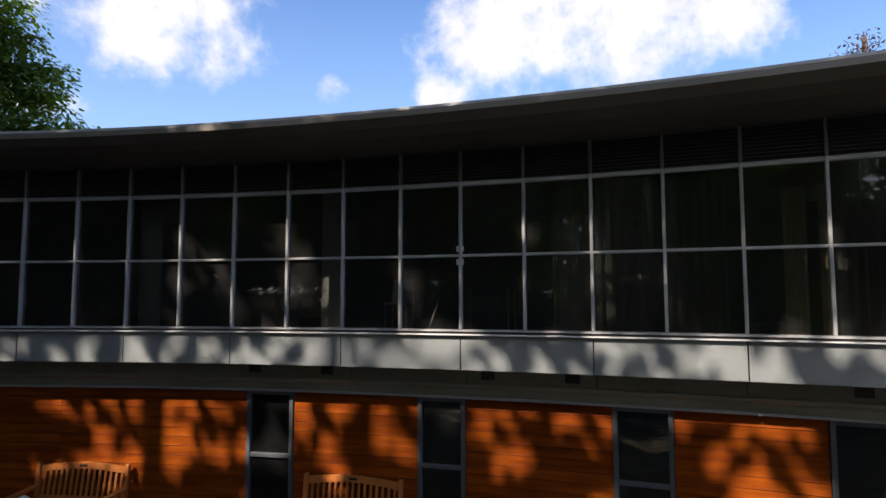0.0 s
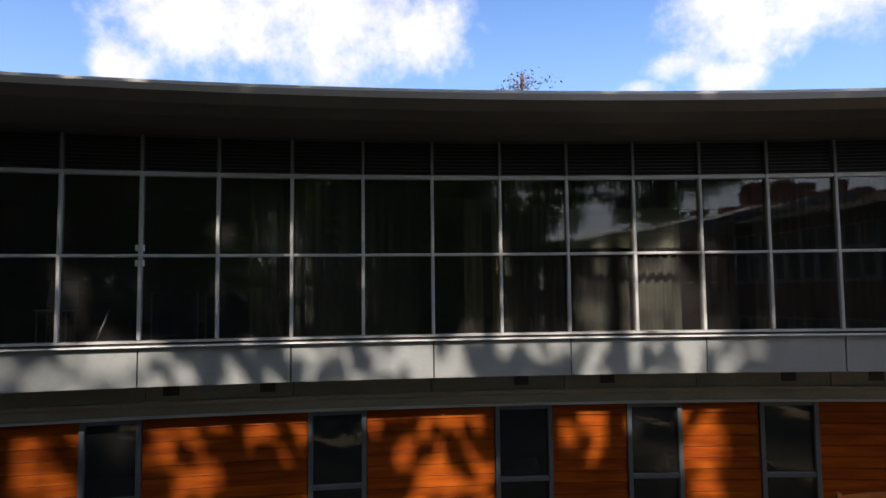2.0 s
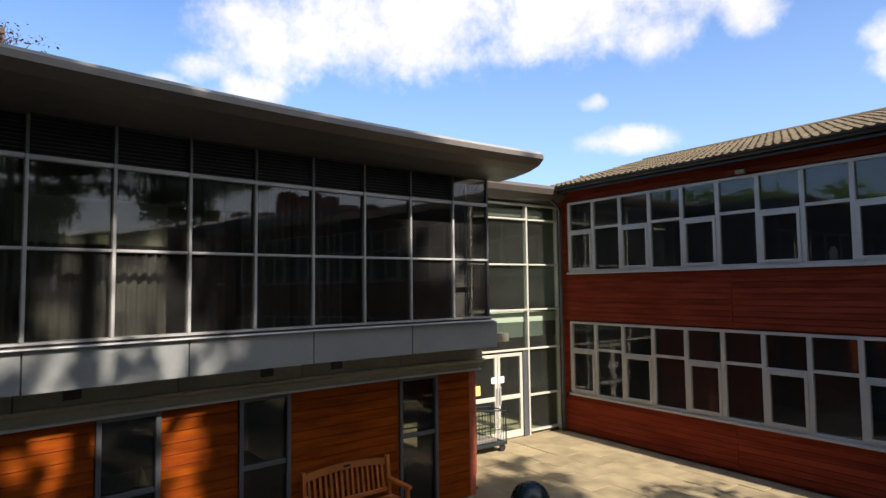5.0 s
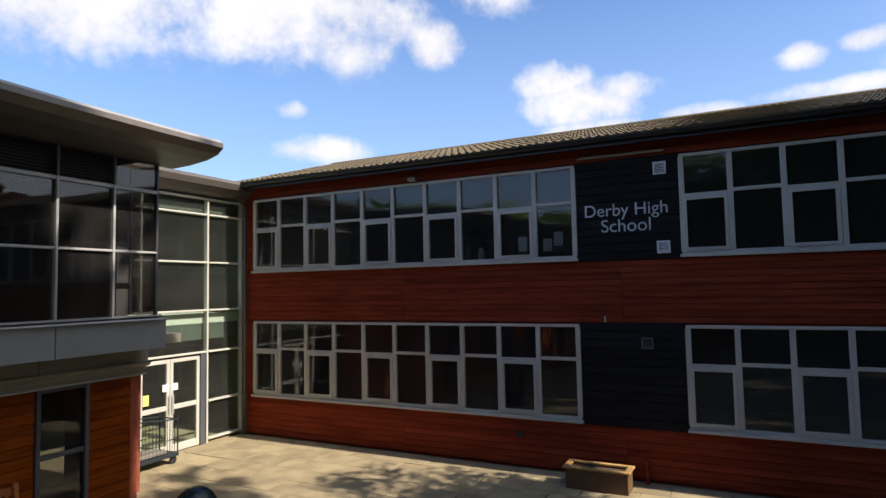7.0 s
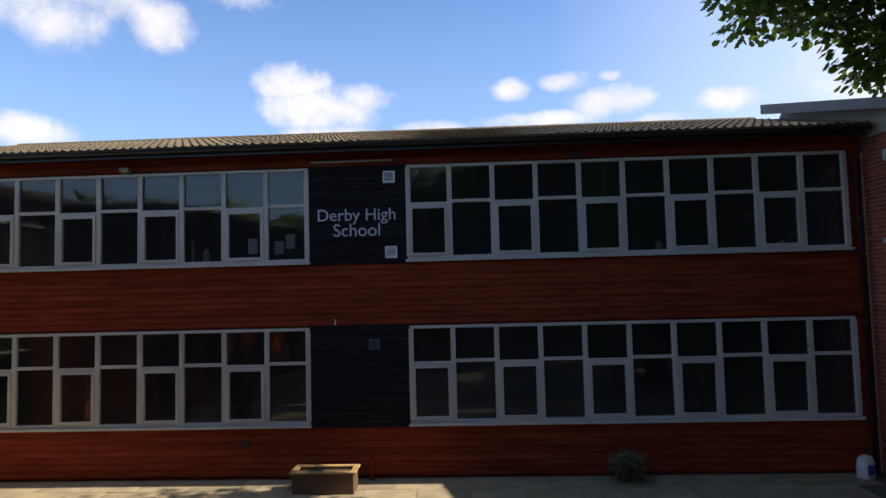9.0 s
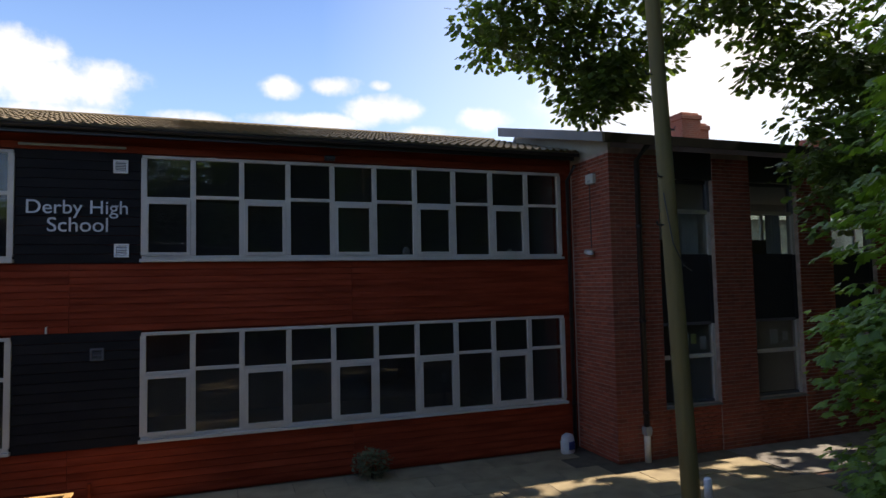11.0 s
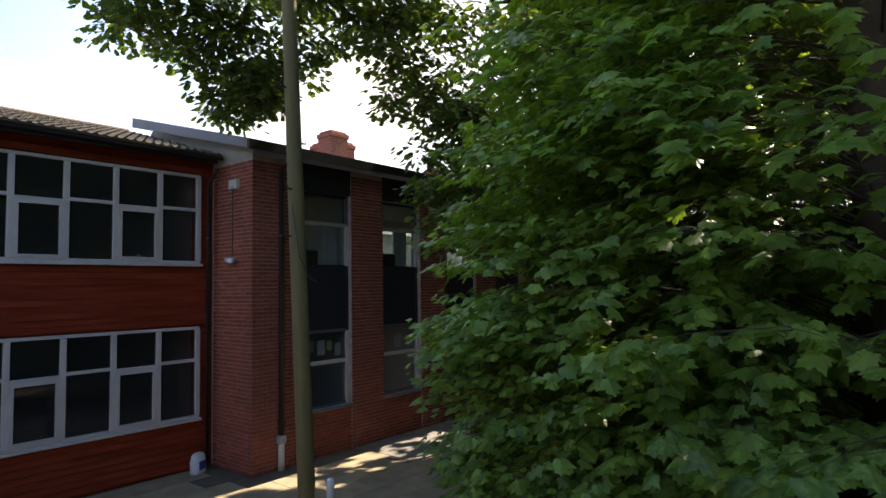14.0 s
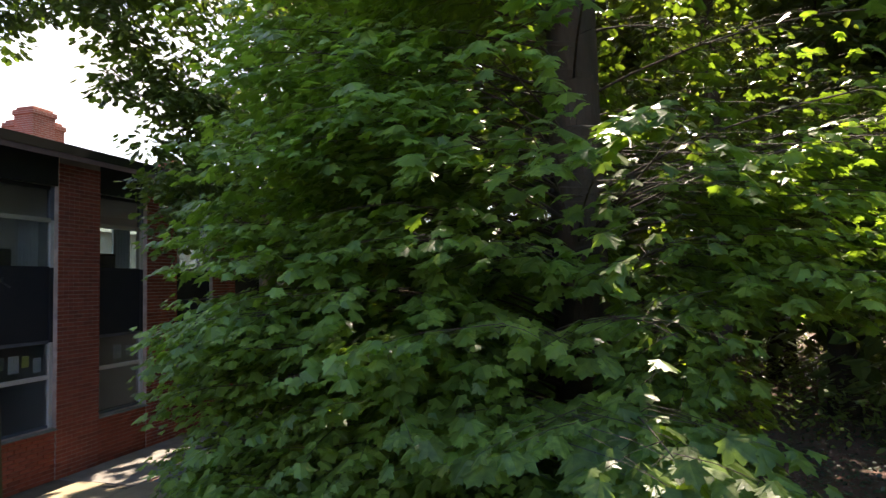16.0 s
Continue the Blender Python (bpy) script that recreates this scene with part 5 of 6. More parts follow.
FAR = [(17.5, -2.5, 23, 0.25), (12.6, -6.6, 22, 0.3), (17.6, -5.2, 23, 0.28), (23, 0.5, 22, 0.3), (12.5, -11.5, 23, 0.3), (19, -12, 22, 0.28), (26, -6, 23, 0.3), (19.5, 3.6, 17, 0.22), (28, 4, 20, 0.3),
       (9, -16, 22, 0.3), (27, -16, 22, 0.3), (15.5, -17, 22, 0.3), (7.5, -9.5, 21, 0.26), (4.0, -20, 20, 0.3), (11, -23, 22, 0.3), (20, -21, 22, 0.3), (33, -2, 22, 0.3), (34, -11, 22, 0.3), (16.5, 7.4, 13, 0.18), (21.5, 8.0, 13, 0.2)]
for k, (x, y, h, r) in enumerate(FAR):
    tree(20 + k, "woodland_tree", "tall slender woodland tree with sunlit yellow-green leaves", (x, y, -0.03), h, r,
         [(0, 0, h * 0.34, 2.8, 2.8, h * 0.17, 170, 0.2)], "plain", LEAF_WOOD, 0.17, 24, 0.32, 12, group="woodland trees", top=[(0, 0, h * 0.62, 3.4, 3.4, h * 0.2, 40, 0.2), (0, 0, h * 0.88, 3.0, 3.0, 3.6, 30, 0.2)])
tree(60, "lime_tree", "leafy green tree rising behind the curved roof", (-6.3, -21.8, -0.03), 13, 0.3, [(-1.6, 0.4, 8.2, 1.3, 1.5, 1.2, 130, 0.1), (-1.0, 0, 10.0, 1.5, 1.6, 1.3, 160, 0.1), (-0.2, 0.2, 11.6, 1.5, 1.5, 1.2, 150, 0.1), (0.9, 0, 12.6, 1.4, 1.4, 1.1, 120, 0.1), (0.6, 0, 8.8, 1.8, 1.8, 2.4, 200, 0.1), (-2.4, 0.2, 6.6, 1.2, 1.3, 0.9, 90, 0.1)], "plain", LEAF_OAK, 0.16, 34, 0.28, 16)

for k in range(26):
    outer = k >= 14
    a = radians(94 + 8.0 * k if not outer else 90 + 9.2 * (k - 14))
    if a > radians(177):
        continue
    r = (22 + 3 * math.sin(k * 2.4)) if not outer else 33 + 3 * math.sin(k * 1.7)
    h = 19 if outer else 16.5
    tree(90 + k, "thicket_tree", "dense low-branched tree at the edge of the wood", (r * math.sin(a), r * math.cos(a), -0.03), h, 0.2, [(0, 0, h * 0.5, 3.6, 3.6, h * 0.5, 240, 0.15)], "plain", LEAF_WOOD, 0.6, 20, 0.5, 8, group="thicket trees")

# Trees hidden from direct view, added to darken the sky mirrored in classroom windows.
for k, (x, y, h) in enumerate(((-10.5, -21.5, 9.2), (-14.5, -18.5, 9.0), (-18.5, -16.0, 10.1), (-22.0, -12.5, 10.4), (-25.0, -8.5, 10.6), (-12.5, -24.0, 9.8), (-16.5, -21.0, 10.5), (-20.5, -18.0, 10.6), (-4.3, -25.5, 14.0), (-1.6, -25.0, 14.0), (1.2, -24.5, 15.0))):
    tree(170 + k, "unseen_tree", "leafy tree out of direct view, added to darken the window reflections", (x, y, -0.03), h * 0.8, 0.16, [(0, 0, h * 0.62, 2.7, 2.7, h * 0.36, 230, 0.15)], "plain", LEAF_OAK, 0.48, 20, 0.45, 8, group="yard trees")

for k, (x, y, h, r) in enumerate(((9.6, 2.2, 4.6, 1.5), (10.6, 4.4, 5.2, 1.7), (12.2, 0.9, 4.8, 1.6), (13.4, 3.2, 5.6, 1.9), (15.5, 5.4, 5.5, 1.9), (16.5, 1.0, 5.0, 1.9), (19.5, -1.5, 4.6, 1.8), (27, -9, 4.5, 2.2), (29, -4.5, 5.0, 2.4), (31, 0.5, 6.0, 2.6))):
    tree(190 + k, "understorey_tree", "small dark-leaved tree in the shade behind the maple", (x, y, -0.03), h * 0.7, 0.06, [(0, 0, h * 0.54, r, r, h * 0.46, 210, 0.1)], "plain", LEAF_OAK, 0.2, 24, 0.32, 8, group="understorey trees")

# the thicket under the trees
rng = np.random.default_rng(5)
rows = []
for k in range(1500):
    x, y = rng.uniform(13, 36), rng.uniform(-24, 6.5)
    if math.hypot(x - 6, y) < 9.5 or (y > 4 and x < 15):
        continue
    z = rng.uniform(0.1, 1.0) ** 2 * (0.5 + 0.09 * (x - 13)) + 0.1
    rows.append(spray(rng, np.array((x, y, z)), 26, 0.55, 0.17, 0.2, 0.6))
undergrowth = part("undergrowth", leaf_mesh("undergrowth", *(np.concatenate([r[i] for r in rows]) for i in range(4)), "plain", LEAF_WOOD), None)
tagged(undergrowth, "dense leafy undergrowth and saplings between the woodland trunks", "undergrowth", kind="stuff")
rows = []
for k in range(700):
    x, y = rng.uniform(8.6, 18), rng.uniform(-12, 0)
    if x < 10.5 and y > -7.5:
        continue
    rows.append(spray(rng, np.array((x, y, 0.02)), 18, 0.35, 0.08, -0.1, 0.12))
ivy = part("ivy", leaf_mesh("ivy", *(np.concatenate([r[i] for r in rows]) for i in range(4)), "plain", IVY), None)
tagged(ivy, "low dark ivy over the woodland floor", "ivy", kind="stuff")

for k, (x, y) in enumerate(((-25.5, 6.0), (-27, 10.5), (-24.5, 15.0), (-20.5, 19.0), (-17.0, 18.5))):
    tree(140 + k, "garden_tree", "leafy green garden tree seen through the glazed link", (x, y, -0.03), 8, 0.16, [(0, 0, 4.0, 2.6, 2.6, 3.2, 220, 0.15)], "plain", LEAF_WOOD, 0.3, 18, 0.45, 8, group="garden trees")

# ---- things on and in the curved building ----
def bench(m, n, label):
    b = thing("garden_bench", label, "bench", m, "garden benches")
    L = 1.46
    for x in (-L / 2, L / 2 - 0.06):
        part("leg", cube(x, x + 0.06, 0.44, 0.50, 0, 0.60), TEAK, b, bevel=0.006)
        part("leg", Geo().hull([(x, 0.0, 0), (x + 0.06, 0.0, 0), (x + 0.06, 0.07, 0), (x, 0.07, 0)], [(x, -0.095, 0.92), (x + 0.06, -0.095, 0.92), (x + 0.06, -0.035, 0.92), (x, -0.035, 0.92)]), TEAK, b, bevel=0.006)
        part("arm", Geo().hull([(x - 0.015, -0.02, 0.60), (x + 0.075, -0.02, 0.60), (x + 0.075, 0.55, 0.58), (x - 0.015, 0.55, 0.58)], [(x - 0.015, -0.02, 0.64), (x + 0.075, -0.02, 0.64), (x + 0.075, 0.53, 0.625), (x - 0.015, 0.53, 0.625)]), TEAK, b, bevel=0.01)
        part("side_rail", cube(x + 0.01, x + 0.05, 0.05, 0.46, 0.32, 0.39), TEAK, b, bevel=0.004)
    for k in range(5):
        part("seat_slat", cube(-L / 2 + 0.01, L / 2 - 0.01, 0.06 + k * 0.088, 0.06 + k * 0.088 + 0.072, 0.40, 0.425), TEAK, b, bevel=0.004)
    part("front_rail", cube(-L / 2 + 0.06, L / 2 - 0.06, 0.45, 0.48, 0.31, 0.39), TEAK, b, bevel=0.004)
    rings = []
    for i in range(13):
        t = i / 12
        x, z = -L / 2 + 0.05 + (L - 0.1) * t, 0.84 + 0.055 * math.sin(math.pi * t)
        rings.append([(x, -0.105, z - 0.045), (x, -0.06, z - 0.045), (x, -0.065, z + 0.035), (x, -0.105, z + 0.035)])
    part("top_rail", Geo().loft(rings, True).caps(13, 4), TEAK, b)
    part("lower_rail", cube(-L / 2 + 0.06, L / 2 - 0.06, -0.03, 0.0, 0.46, 0.51), TEAK, b, bevel=0.004)
    for k in range(n):
        x = -L / 2 + 0.12 + (L - 0.24) * k / (n - 1)
        top = 0.80 + 0.055 * math.sin(math.pi * (x / L + 0.5))
        part("back_slat", Geo().hull([(x - 0.018, -0.025, 0.51), (x + 0.018, -0.025, 0.51), (x + 0.018, -0.007, 0.51), (x - 0.018, -0.007, 0.51)],
                                     [(x - 0.018, -0.092, top), (x + 0.018, -0.092, top), (x + 0.018, -0.074, top), (x - 0.018, -0.074, top)]), TEAK, b)
    part("plaque", cube(-0.06, 0.06, -0.063, -0.058, 0.875, 0.905), GUTTER, b, "small dark plaque")
    return b


def bench_at(s):
    """Against the boarded wall, its back a hand's breadth off the boards, a little larger than it is drawn."""
    return front_pose(s, WALL_OUT + 0.17, 0.0) @ Matrix.Diagonal((1.0, 1.0, 1.13, 1))


bench(bench_at(2.39), 15, "orange-brown slatted timber bench with a dark plaque")
bench(bench_at(13.02), 15, "orange-brown slatted timber bench in dappled shade by a narrow window")
bench(bench_at(17.16), 15, "orange-brown slatted timber bench with a pale carrier bag on its end")

# curtains: along the front from s0 to s1, hung behind the glass
def curtain(s0, s1, mat, z0=3.0, z1=5.05, pleats=0.11, deep=0.03, back=0.32, label="drawn sage green pleated curtain behind the glass"):
    n = max(8, int((s1 - s0) / 0.022))
    rings = []
    for z in (z0, z0 + 0.02, (z0 + z1) / 2, z1):
        rings.append([front(s0 + (s1 - s0) * i / n, -back + deep * math.sin(2 * math.pi * (s1 - s0) * i / n / pleats) * (0.7 + 0.3 * math.sin(7 * i / n)), z) for i in range(n + 1)])
    return tagged(part("curtain", Geo().loft(rings), mat, None, smooth=True), label, "curtain", "curtains")


for a, b in ((9.86, 10.25), (8.25, 9.82), (6.9, 7.2), (6.45, 6.85), (4.96, 6.4), (4.25, 4.55), (3.35, 4.05), (2.55, 3.2)):
    curtain(a, b, CURTAIN)
for a, b in ((7.45, 7.68), (7.25, 7.33)):
    curtain(a, b, CURTAIN_CREAM, z0=3.0, z1=4.75, label="narrow gathered cream curtain behind the glass")
blind = tagged(part("roller_blind", front_band(5.0, 6.5, [(-0.22, 4.12), (-0.2, 4.12), (-0.2, 4.62), (-0.22, 4.62)], 0.2), BLIND_PALE), "pale green half-drawn roller blind", "blind")
for s in (13.55, 16.5, 19.8):
    column = tagged(part("column", Geo().tube([front(s, -0.9, 2.98), front(s, -0.9, HEAD + 0.06)], [0.16, 0.16], 16), PLASTER, None, smooth=True), "round pale plaster column inside the glazed room", "column", "indoor columns")
for s0, s1 in ((10.9, 11.45), (10.1, 10.84)):
    board = thing("display_board", "free-standing blue felt display board", "display board", front_pose((s0 + s1) / 2, -0.75, 2.98), "display boards")
    half = (s1 - s0) / 2
    part("panel", cube(-half + 0.02, half - 0.02, -0.015, 0.015, 0.12, 0.62), BLUE_BOARD, board)
    for x in (-half, half - 0.02):
        part("post", cube(x, x + 0.02, -0.012, 0.012, 0, 0.66), ALUMINIUM, board)
    for x in (-half, half - 0.02):
        part("foot", cube(x, x + 0.02, -0.2, 0.2, 0, 0.02), ALUMINIUM, board)
for s in (14.35, 14.75):
    picture = thing("pinned_picture", "pale yellow picture on a dark stand", "picture", front_pose(s, -1.2, 2.98), "pale pictures")
    part("sheet", cube(-0.14, 0.14, 0, 0.01, 0.35, 0.62), CURTAIN_CREAM, picture)
    part("easel", cube(-0.16, 0.16, -0.03, -0.004, 0, 0.66), LOUVRE, picture)
crate = thing("room_chair", "white plastic chair inside near the glass", "chair", front_pose(12.75, -1.6, 2.98))
part("seat", cube(-0.2, 0.2, -0.2, 0.2, 0.42, 0.45), PAPER, crate, bevel=0.01)
part("backrest", Geo().hull([(-0.19, -0.2, 0.46), (0.19, -0.2, 0.46), (0.19, -0.17, 0.46), (-0.19, -0.17, 0.46)], [(-0.17, -0.28, 0.82), (0.17, -0.28, 0.82), (0.17, -0.25, 0.82), (-0.17, -0.25, 0.82)]), PAPER, crate, bevel=0.008)
for x in (-0.18, 0.16):
    for y in (-0.18, 0.16):
        part("leg", cube(x, x + 0.02, y, y + 0.02, 0, 0.42), ALUMINIUM, crate)
for z in (3.96, 4.13):
    tagged(part("window_sticker", cube(-0.05, 0.05, 0.0, 0.003, -0.035, 0.035), PAPER, m=front_pose(11.38, -0.002, z)), "small white sticker on the glass", "sticker", "white stickers")
easel_bar = tagged(part("leaning_rod", Geo().tube([front(12.0, -0.5, 2.98), front(11.85, -0.6, 3.45)], [0.012, 0.012], 6), ALUMINIUM, None), "thin pale rod leaning inside the window", "rod")
rod_two = tagged(part("leaning_rod", Geo().tube([front(1.95, -0.5, 2.98), front(1.99, -0.55, 3.4)], [0.01, 0.01], 6), ALUMINIUM, None), "thin pale rod leaning inside the window", "rod")
chair_low = thing("blue_chair", "blue plastic chair indoors behind a narrow window", "chair", front_pose(5.25, -1.4, 0.02))
part("seat", cube(-0.19, 0.19, -0.2, 0.2, 0.42, 0.45), BLUE_CLOTH, chair_low, bevel=0.012)
part("backrest", cube(-0.18, 0.18, 0.16, 0.2, 0.6, 0.98), BLUE_CLOTH, chair_low, bevel=0.02)
for x in (-0.18, 0.16):
    for y in (-0.18, 0.16):
        part("leg", cube(x, x + 0.02, y, y + 0.02, 0, 0.98 if y > 0 else 0.42), ALUMINIUM, chair_low)
for s, h in ((5.02, 1.42), (6.72, 1.4)):
    ornament = tagged(part("ornament", Geo().tube([front(s, -0.92, 1.22), front(s, -0.92, 1.28), front(s, -0.92, h - 0.06), front(s, -0.92, h)], [0.05, 0.055, 0.035, 0.012], 10), PLASTER, None, smooth=True), "small pale ornament on the window ledge", "ornament")
    tagged(part("window_ledge", front_band(s - 0.3, s + 0.45, [(-1.0, 1.17), (-0.84, 1.17), (-0.84, 1.22), (-1.0, 1.22)]), MID_FRAME), "grey indoor window ledge", "ledge")

# ---- things on the classroom wall ----
sign = thing("school_sign", "raised pale steel letters on charcoal boards", "sign", pose(0, WALL_Y - 0.012, 0), kind="")


def lettering(text, x0, x1, z, parent):
    """Raised letters, one mesh each, that fill x0 to x1 on the baseline z."""
    def ends(s):
        c = bpy.data.curves.new("letter", "FONT")
        c.body, c.extrude, c.bevel_depth = s, 0.02, 0.0
        ob = bpy.data.objects.new("letter", c)
        scene.collection.objects.link(ob)
        bpy.context.view_layer.update()
        me = bpy.data.meshes.new_from_object(ob.evaluated_get(bpy.context.evaluated_depsgraph_get()))
        xs = [v.co.x for v in me.vertices]
        bpy.data.objects.remove(ob)
        return me, min(xs), max(xs)
    _, lo, hi = ends(text)
    k = (x1 - x0) / (hi - lo)
    for i, ch in enumerate(text):
        if ch == " ":
            continue
        me, a, b = ends(ch)
        right = ends(text[: i + 1])[2]
        for v in me.vertices:
            x = (v.co.x - b + right - lo) * k
            v.co = (x0 + x, -0.02 - v.co.z * k * 0.6, z + v.co.y * k)
        me.materials.clear()
        me.materials.append(LETTER)
        part("letter", me, None, parent)


lettering("Derby High", -2.95, -1.51, 4.66, sign)
lettering("School", -2.66, -1.80, 4.37, sign)
for x, z, w in ((-1.62, 5.45, 0.22), (-1.60, 4.06, 0.22), (-1.94, 2.39, 0.2)):
    vent = thing("wall_vent", "square white louvred wall vent on charcoal boards" if z > 3 else "square grey louvred wall vent on charcoal boards", "vent", pose(x, WALL_Y - 0.012, z), "wall vents")
    h = w / 2
    for r in ((-h, h, h - 0.03, h), (-h, h, -h, -h + 0.03), (-h, -h + 0.03, -h + 0.03, h - 0.03), (h - 0.03, h, -h + 0.03, h - 0.03)):
        part("frame", cube(r[0], r[1], -0.03, 0, r[2], r[3]), PAPER if z > 3 else MID_FRAME, vent, bevel=0.003)
    for k in range(6):
        zz = -h + 0.035 + k * (w - 0.06) / 6
        part("slat", Geo().hull([(-h + 0.03, -0.024, zz), (h - 0.03, -0.024, zz), (h - 0.03, -0.004, zz + 0.012), (-h + 0.03, -0.004, zz + 0.012)], [(-h + 0.03, -0.024, zz + 0.006), (h - 0.03, -0.024, zz + 0.006), (h - 0.03, -0.004, zz + 0.018), (-h + 0.03, -0.004, zz + 0.018)]), PAPER if z > 3 else MID_FRAME, vent)
strip = thing("strip_light", "slim grey strip light over the sign boards", "light", pose(-2.3, WALL_Y - 0.06, 5.755))
part("tube", Geo().tube([(-0.76, 0, 0), (0.76, 0, 0)], [0.022, 0.022], 10), FASCIA, strip)
for x in (-0.7, 0.7):
    part("bracket", cube(x - 0.015, x + 0.015, -0.01, 0.06, -0.015, 0.015), GUTTER, strip)
for x, z in ((-6.55, 5.72), (1.8, 5.74)):
    lamp = thing("floodlight", "small pale floodlight under the eave", "light", pose(x, WALL_Y - 0.02, z), "eave lights")
    part("head", Geo().hull([(-0.09, -0.16, -0.03), (0.09, -0.16, -0.03), (0.09, -0.05, -0.05), (-0.09, -0.05, -0.05)], [(-0.09, -0.16, 0.03), (0.09, -0.16, 0.03), (0.09, -0.04, 0.05), (-0.09, -0.04, 0.05)]), FASCIA if x < 0 else GUTTER, lamp, bevel=0.006)
    part("bracket", cube(-0.02, 0.02, -0.05, 0.02, -0.02, 0.02), GUTTER, lamp)
airbrick = tagged(part("air_vent", cube(-4.4, -4.27, WALL_Y - 0.03, WALL_Y, 0.56, 0.68), GUTTER, bevel=0.006), "small dark vent cowl on the red boards", "vent")
stub = tagged(part("pipe_stub", Geo().tube([(-2.01, WALL_Y - 0.12, -0.01), (-2.01, WALL_Y - 0.12, 0.40)], [0.03, 0.03], 10), CEDAR_DARK, bevel=0), "short rusty upright pipe stub by the wall", "pipe")
stud = tagged(part("bird_spike", Geo().tube([(-2.65, WALL_Y - 0.03, 2.75), (-2.65, WALL_Y - 0.03, 2.86)], [0.02, 0.012], 8), UPVC), "tiny pale fitting on the lower sign board top", "fitting")
for x0, z0, w, h in ((-4.28, 4.10, 0.17, 0.28), (-3.78, 4.08, 0.17, 0.24), (-3.57, 4.18, 0.17, 0.26)):
    tagged(part("paper_sheet", cube(x0, x0 + w, WALL_Y + 0.028, WALL_Y + 0.031, z0, z0 + h), PAPER), "white paper sheet taped inside the window", "paper", "taped papers")
for x, h in ((-5.15, 0.3), (-7.9, 0.16), (-7.75, 0.12), (3.3, 0.22), (5.5, 0.18)):
    tagged(part("window_jar", Geo().tube([(x, WALL_Y + 0.2, UP[0]), (x, WALL_Y + 0.2, UP[0] + h * 0.7), (x, WALL_Y + 0.2, UP[0] + h)], [0.06, 0.07, 0.03], 10), PLASTER, None, smooth=True), "small pale jar on the indoor window ledge", "jar", "jars on the ledge")
setting("window_ledge_upper", cube(-11.1, 6.6, WALL_Y + 0.08, WALL_Y + 0.36, UP[0] - 0.04, UP[0] - 0.002), UPVC)
setting("window_ledge_lower", cube(-11.1, 6.6, WALL_Y + 0.08, WALL_Y + 0.36, LOW[0] - 0.04, LOW[0] - 0.002), UPVC)


def downpipe(x, y, z1, mat, label, r=0.04, kink=None):
    d = thing("downpipe", label, "downpipe", pose(x, y, 0))
    pts = [(0, 0, 0.02), (0, 0, z1)]
    if kink:
        pts += [(kink[0], kink[1], z1 + 0.25)]
    part("pipe", Geo().tube(pts, [r] * len(pts), 10), mat, d, smooth=True)
    for z in (0.9, 2.6, 4.4):
        part("bracket", Geo().tube([(0, 0, z), (0, 0, z + 0.05)], [r + 0.012, r + 0.012], 10), mat, d)
    return d


downpipe(6.70, 11.27, 5.5, GUTTER, "black plastic downpipe in the corner of the boards and brick", kink=(0, -0.3))
front_pipe = downpipe(7.46, 9.97, 5.7, GUTTER, "black downpipe with a pale foot against the brick front", r=0.055, kink=(0, -0.38))
part("pipe_foot", Geo().tube([(0.0, 0, 0.0), (0.0, 0, 0.62)], [0.06, 0.06], 12), CREAM, front_pipe, "pale lower length of pipe", smooth=True)
part("pipe_joint", cube(-0.075, 0.075, -0.075, 0.075, 0.5, 0.66), PANEL, front_pipe, "grey joint collar", bevel=0.02)
downpipe(-11.30, 11.30, 5.5, MID_FRAME, "grey downpipe beside the glazed link", kink=(0, -0.3))
alarm = thing("alarm_box", "cream alarm box high on the brick end wall", "alarm box", pose(CX0, 10.62, 5.42))
part("case", cube(-0.09, 0, -0.13, 0.13, -0.09, 0.1), CREAM, alarm, bevel=0.012)
part("lens", cube(-0.1, -0.09, -0.05, 0.05, -0.07, -0.03), PANEL, alarm)
wire = tagged(part("cable", Geo().tube([(CX0 - 0.01, 10.72, 5.6), (CX0 - 0.01, 10.72, 4.05)], [0.012, 0.012], 6), GUTTER), "dark cable running down the brick", "cable")
cctv = thing("security_camera", "small white security camera on a wall bracket", "security camera", pose(CX0, 10.66, 3.98))
part("body", Geo().tube([(-0.1, 0.1, 0.0), (-0.16, -0.16, -0.03)], [0.055, 0.05], 12), PAPER, cctv, smooth=True)
part("bracket", cube(-0.12, 0, -0.02, 0.02, -0.06, -0.03), UPVC, cctv)
part("hood", Geo().hull([(-0.15, 0.11, 0.04), (-0.05, 0.09, 0.04), (-0.1, -0.2, 0.02), (-0.21, -0.18, 0.02)], [(-0.15, 0.11, 0.05), (-0.05, 0.09, 0.05), (-0.1, -0.2, 0.03), (-0.21, -0.18, 0.03)]), UPVC, cctv)

# ---- court ----
planter = thing("planter_trough", "buff timber planter trough with dry soil by the red wall", "planter", pose(-2.72, 10.75, 0))
for x0, x1, y0, y1 in ((-0.52, 0.52, -0.2, -0.165), (-0.52, 0.52, 0.165, 0.2), (-0.52, -0.485, -0.165, 0.165), (0.485, 0.52, -0.165, 0.165)):
    part("side_board", cube(x0, x1, y0, y1, 0.0, 0.34), PLANTER_SIDE, planter, bevel=0.004)
for x0, x1, y0, y1 in ((-0.56, 0.56, -0.24, -0.15), (-0.56, 0.56, 0.15, 0.24), (-0.56, -0.46, -0.15, 0.15), (0.46, 0.56, -0.15, 0.15)):
    part("rim", cube(x0, x1, y0, y1, 0.34, 0.37), PLANTER_WOOD, planter, bevel=0.004)
part("soil", cube(-0.485, 0.485, -0.165, 0.165, 0.02, 0.31), EARTH, planter)
rng = np.random.default_rng(9)
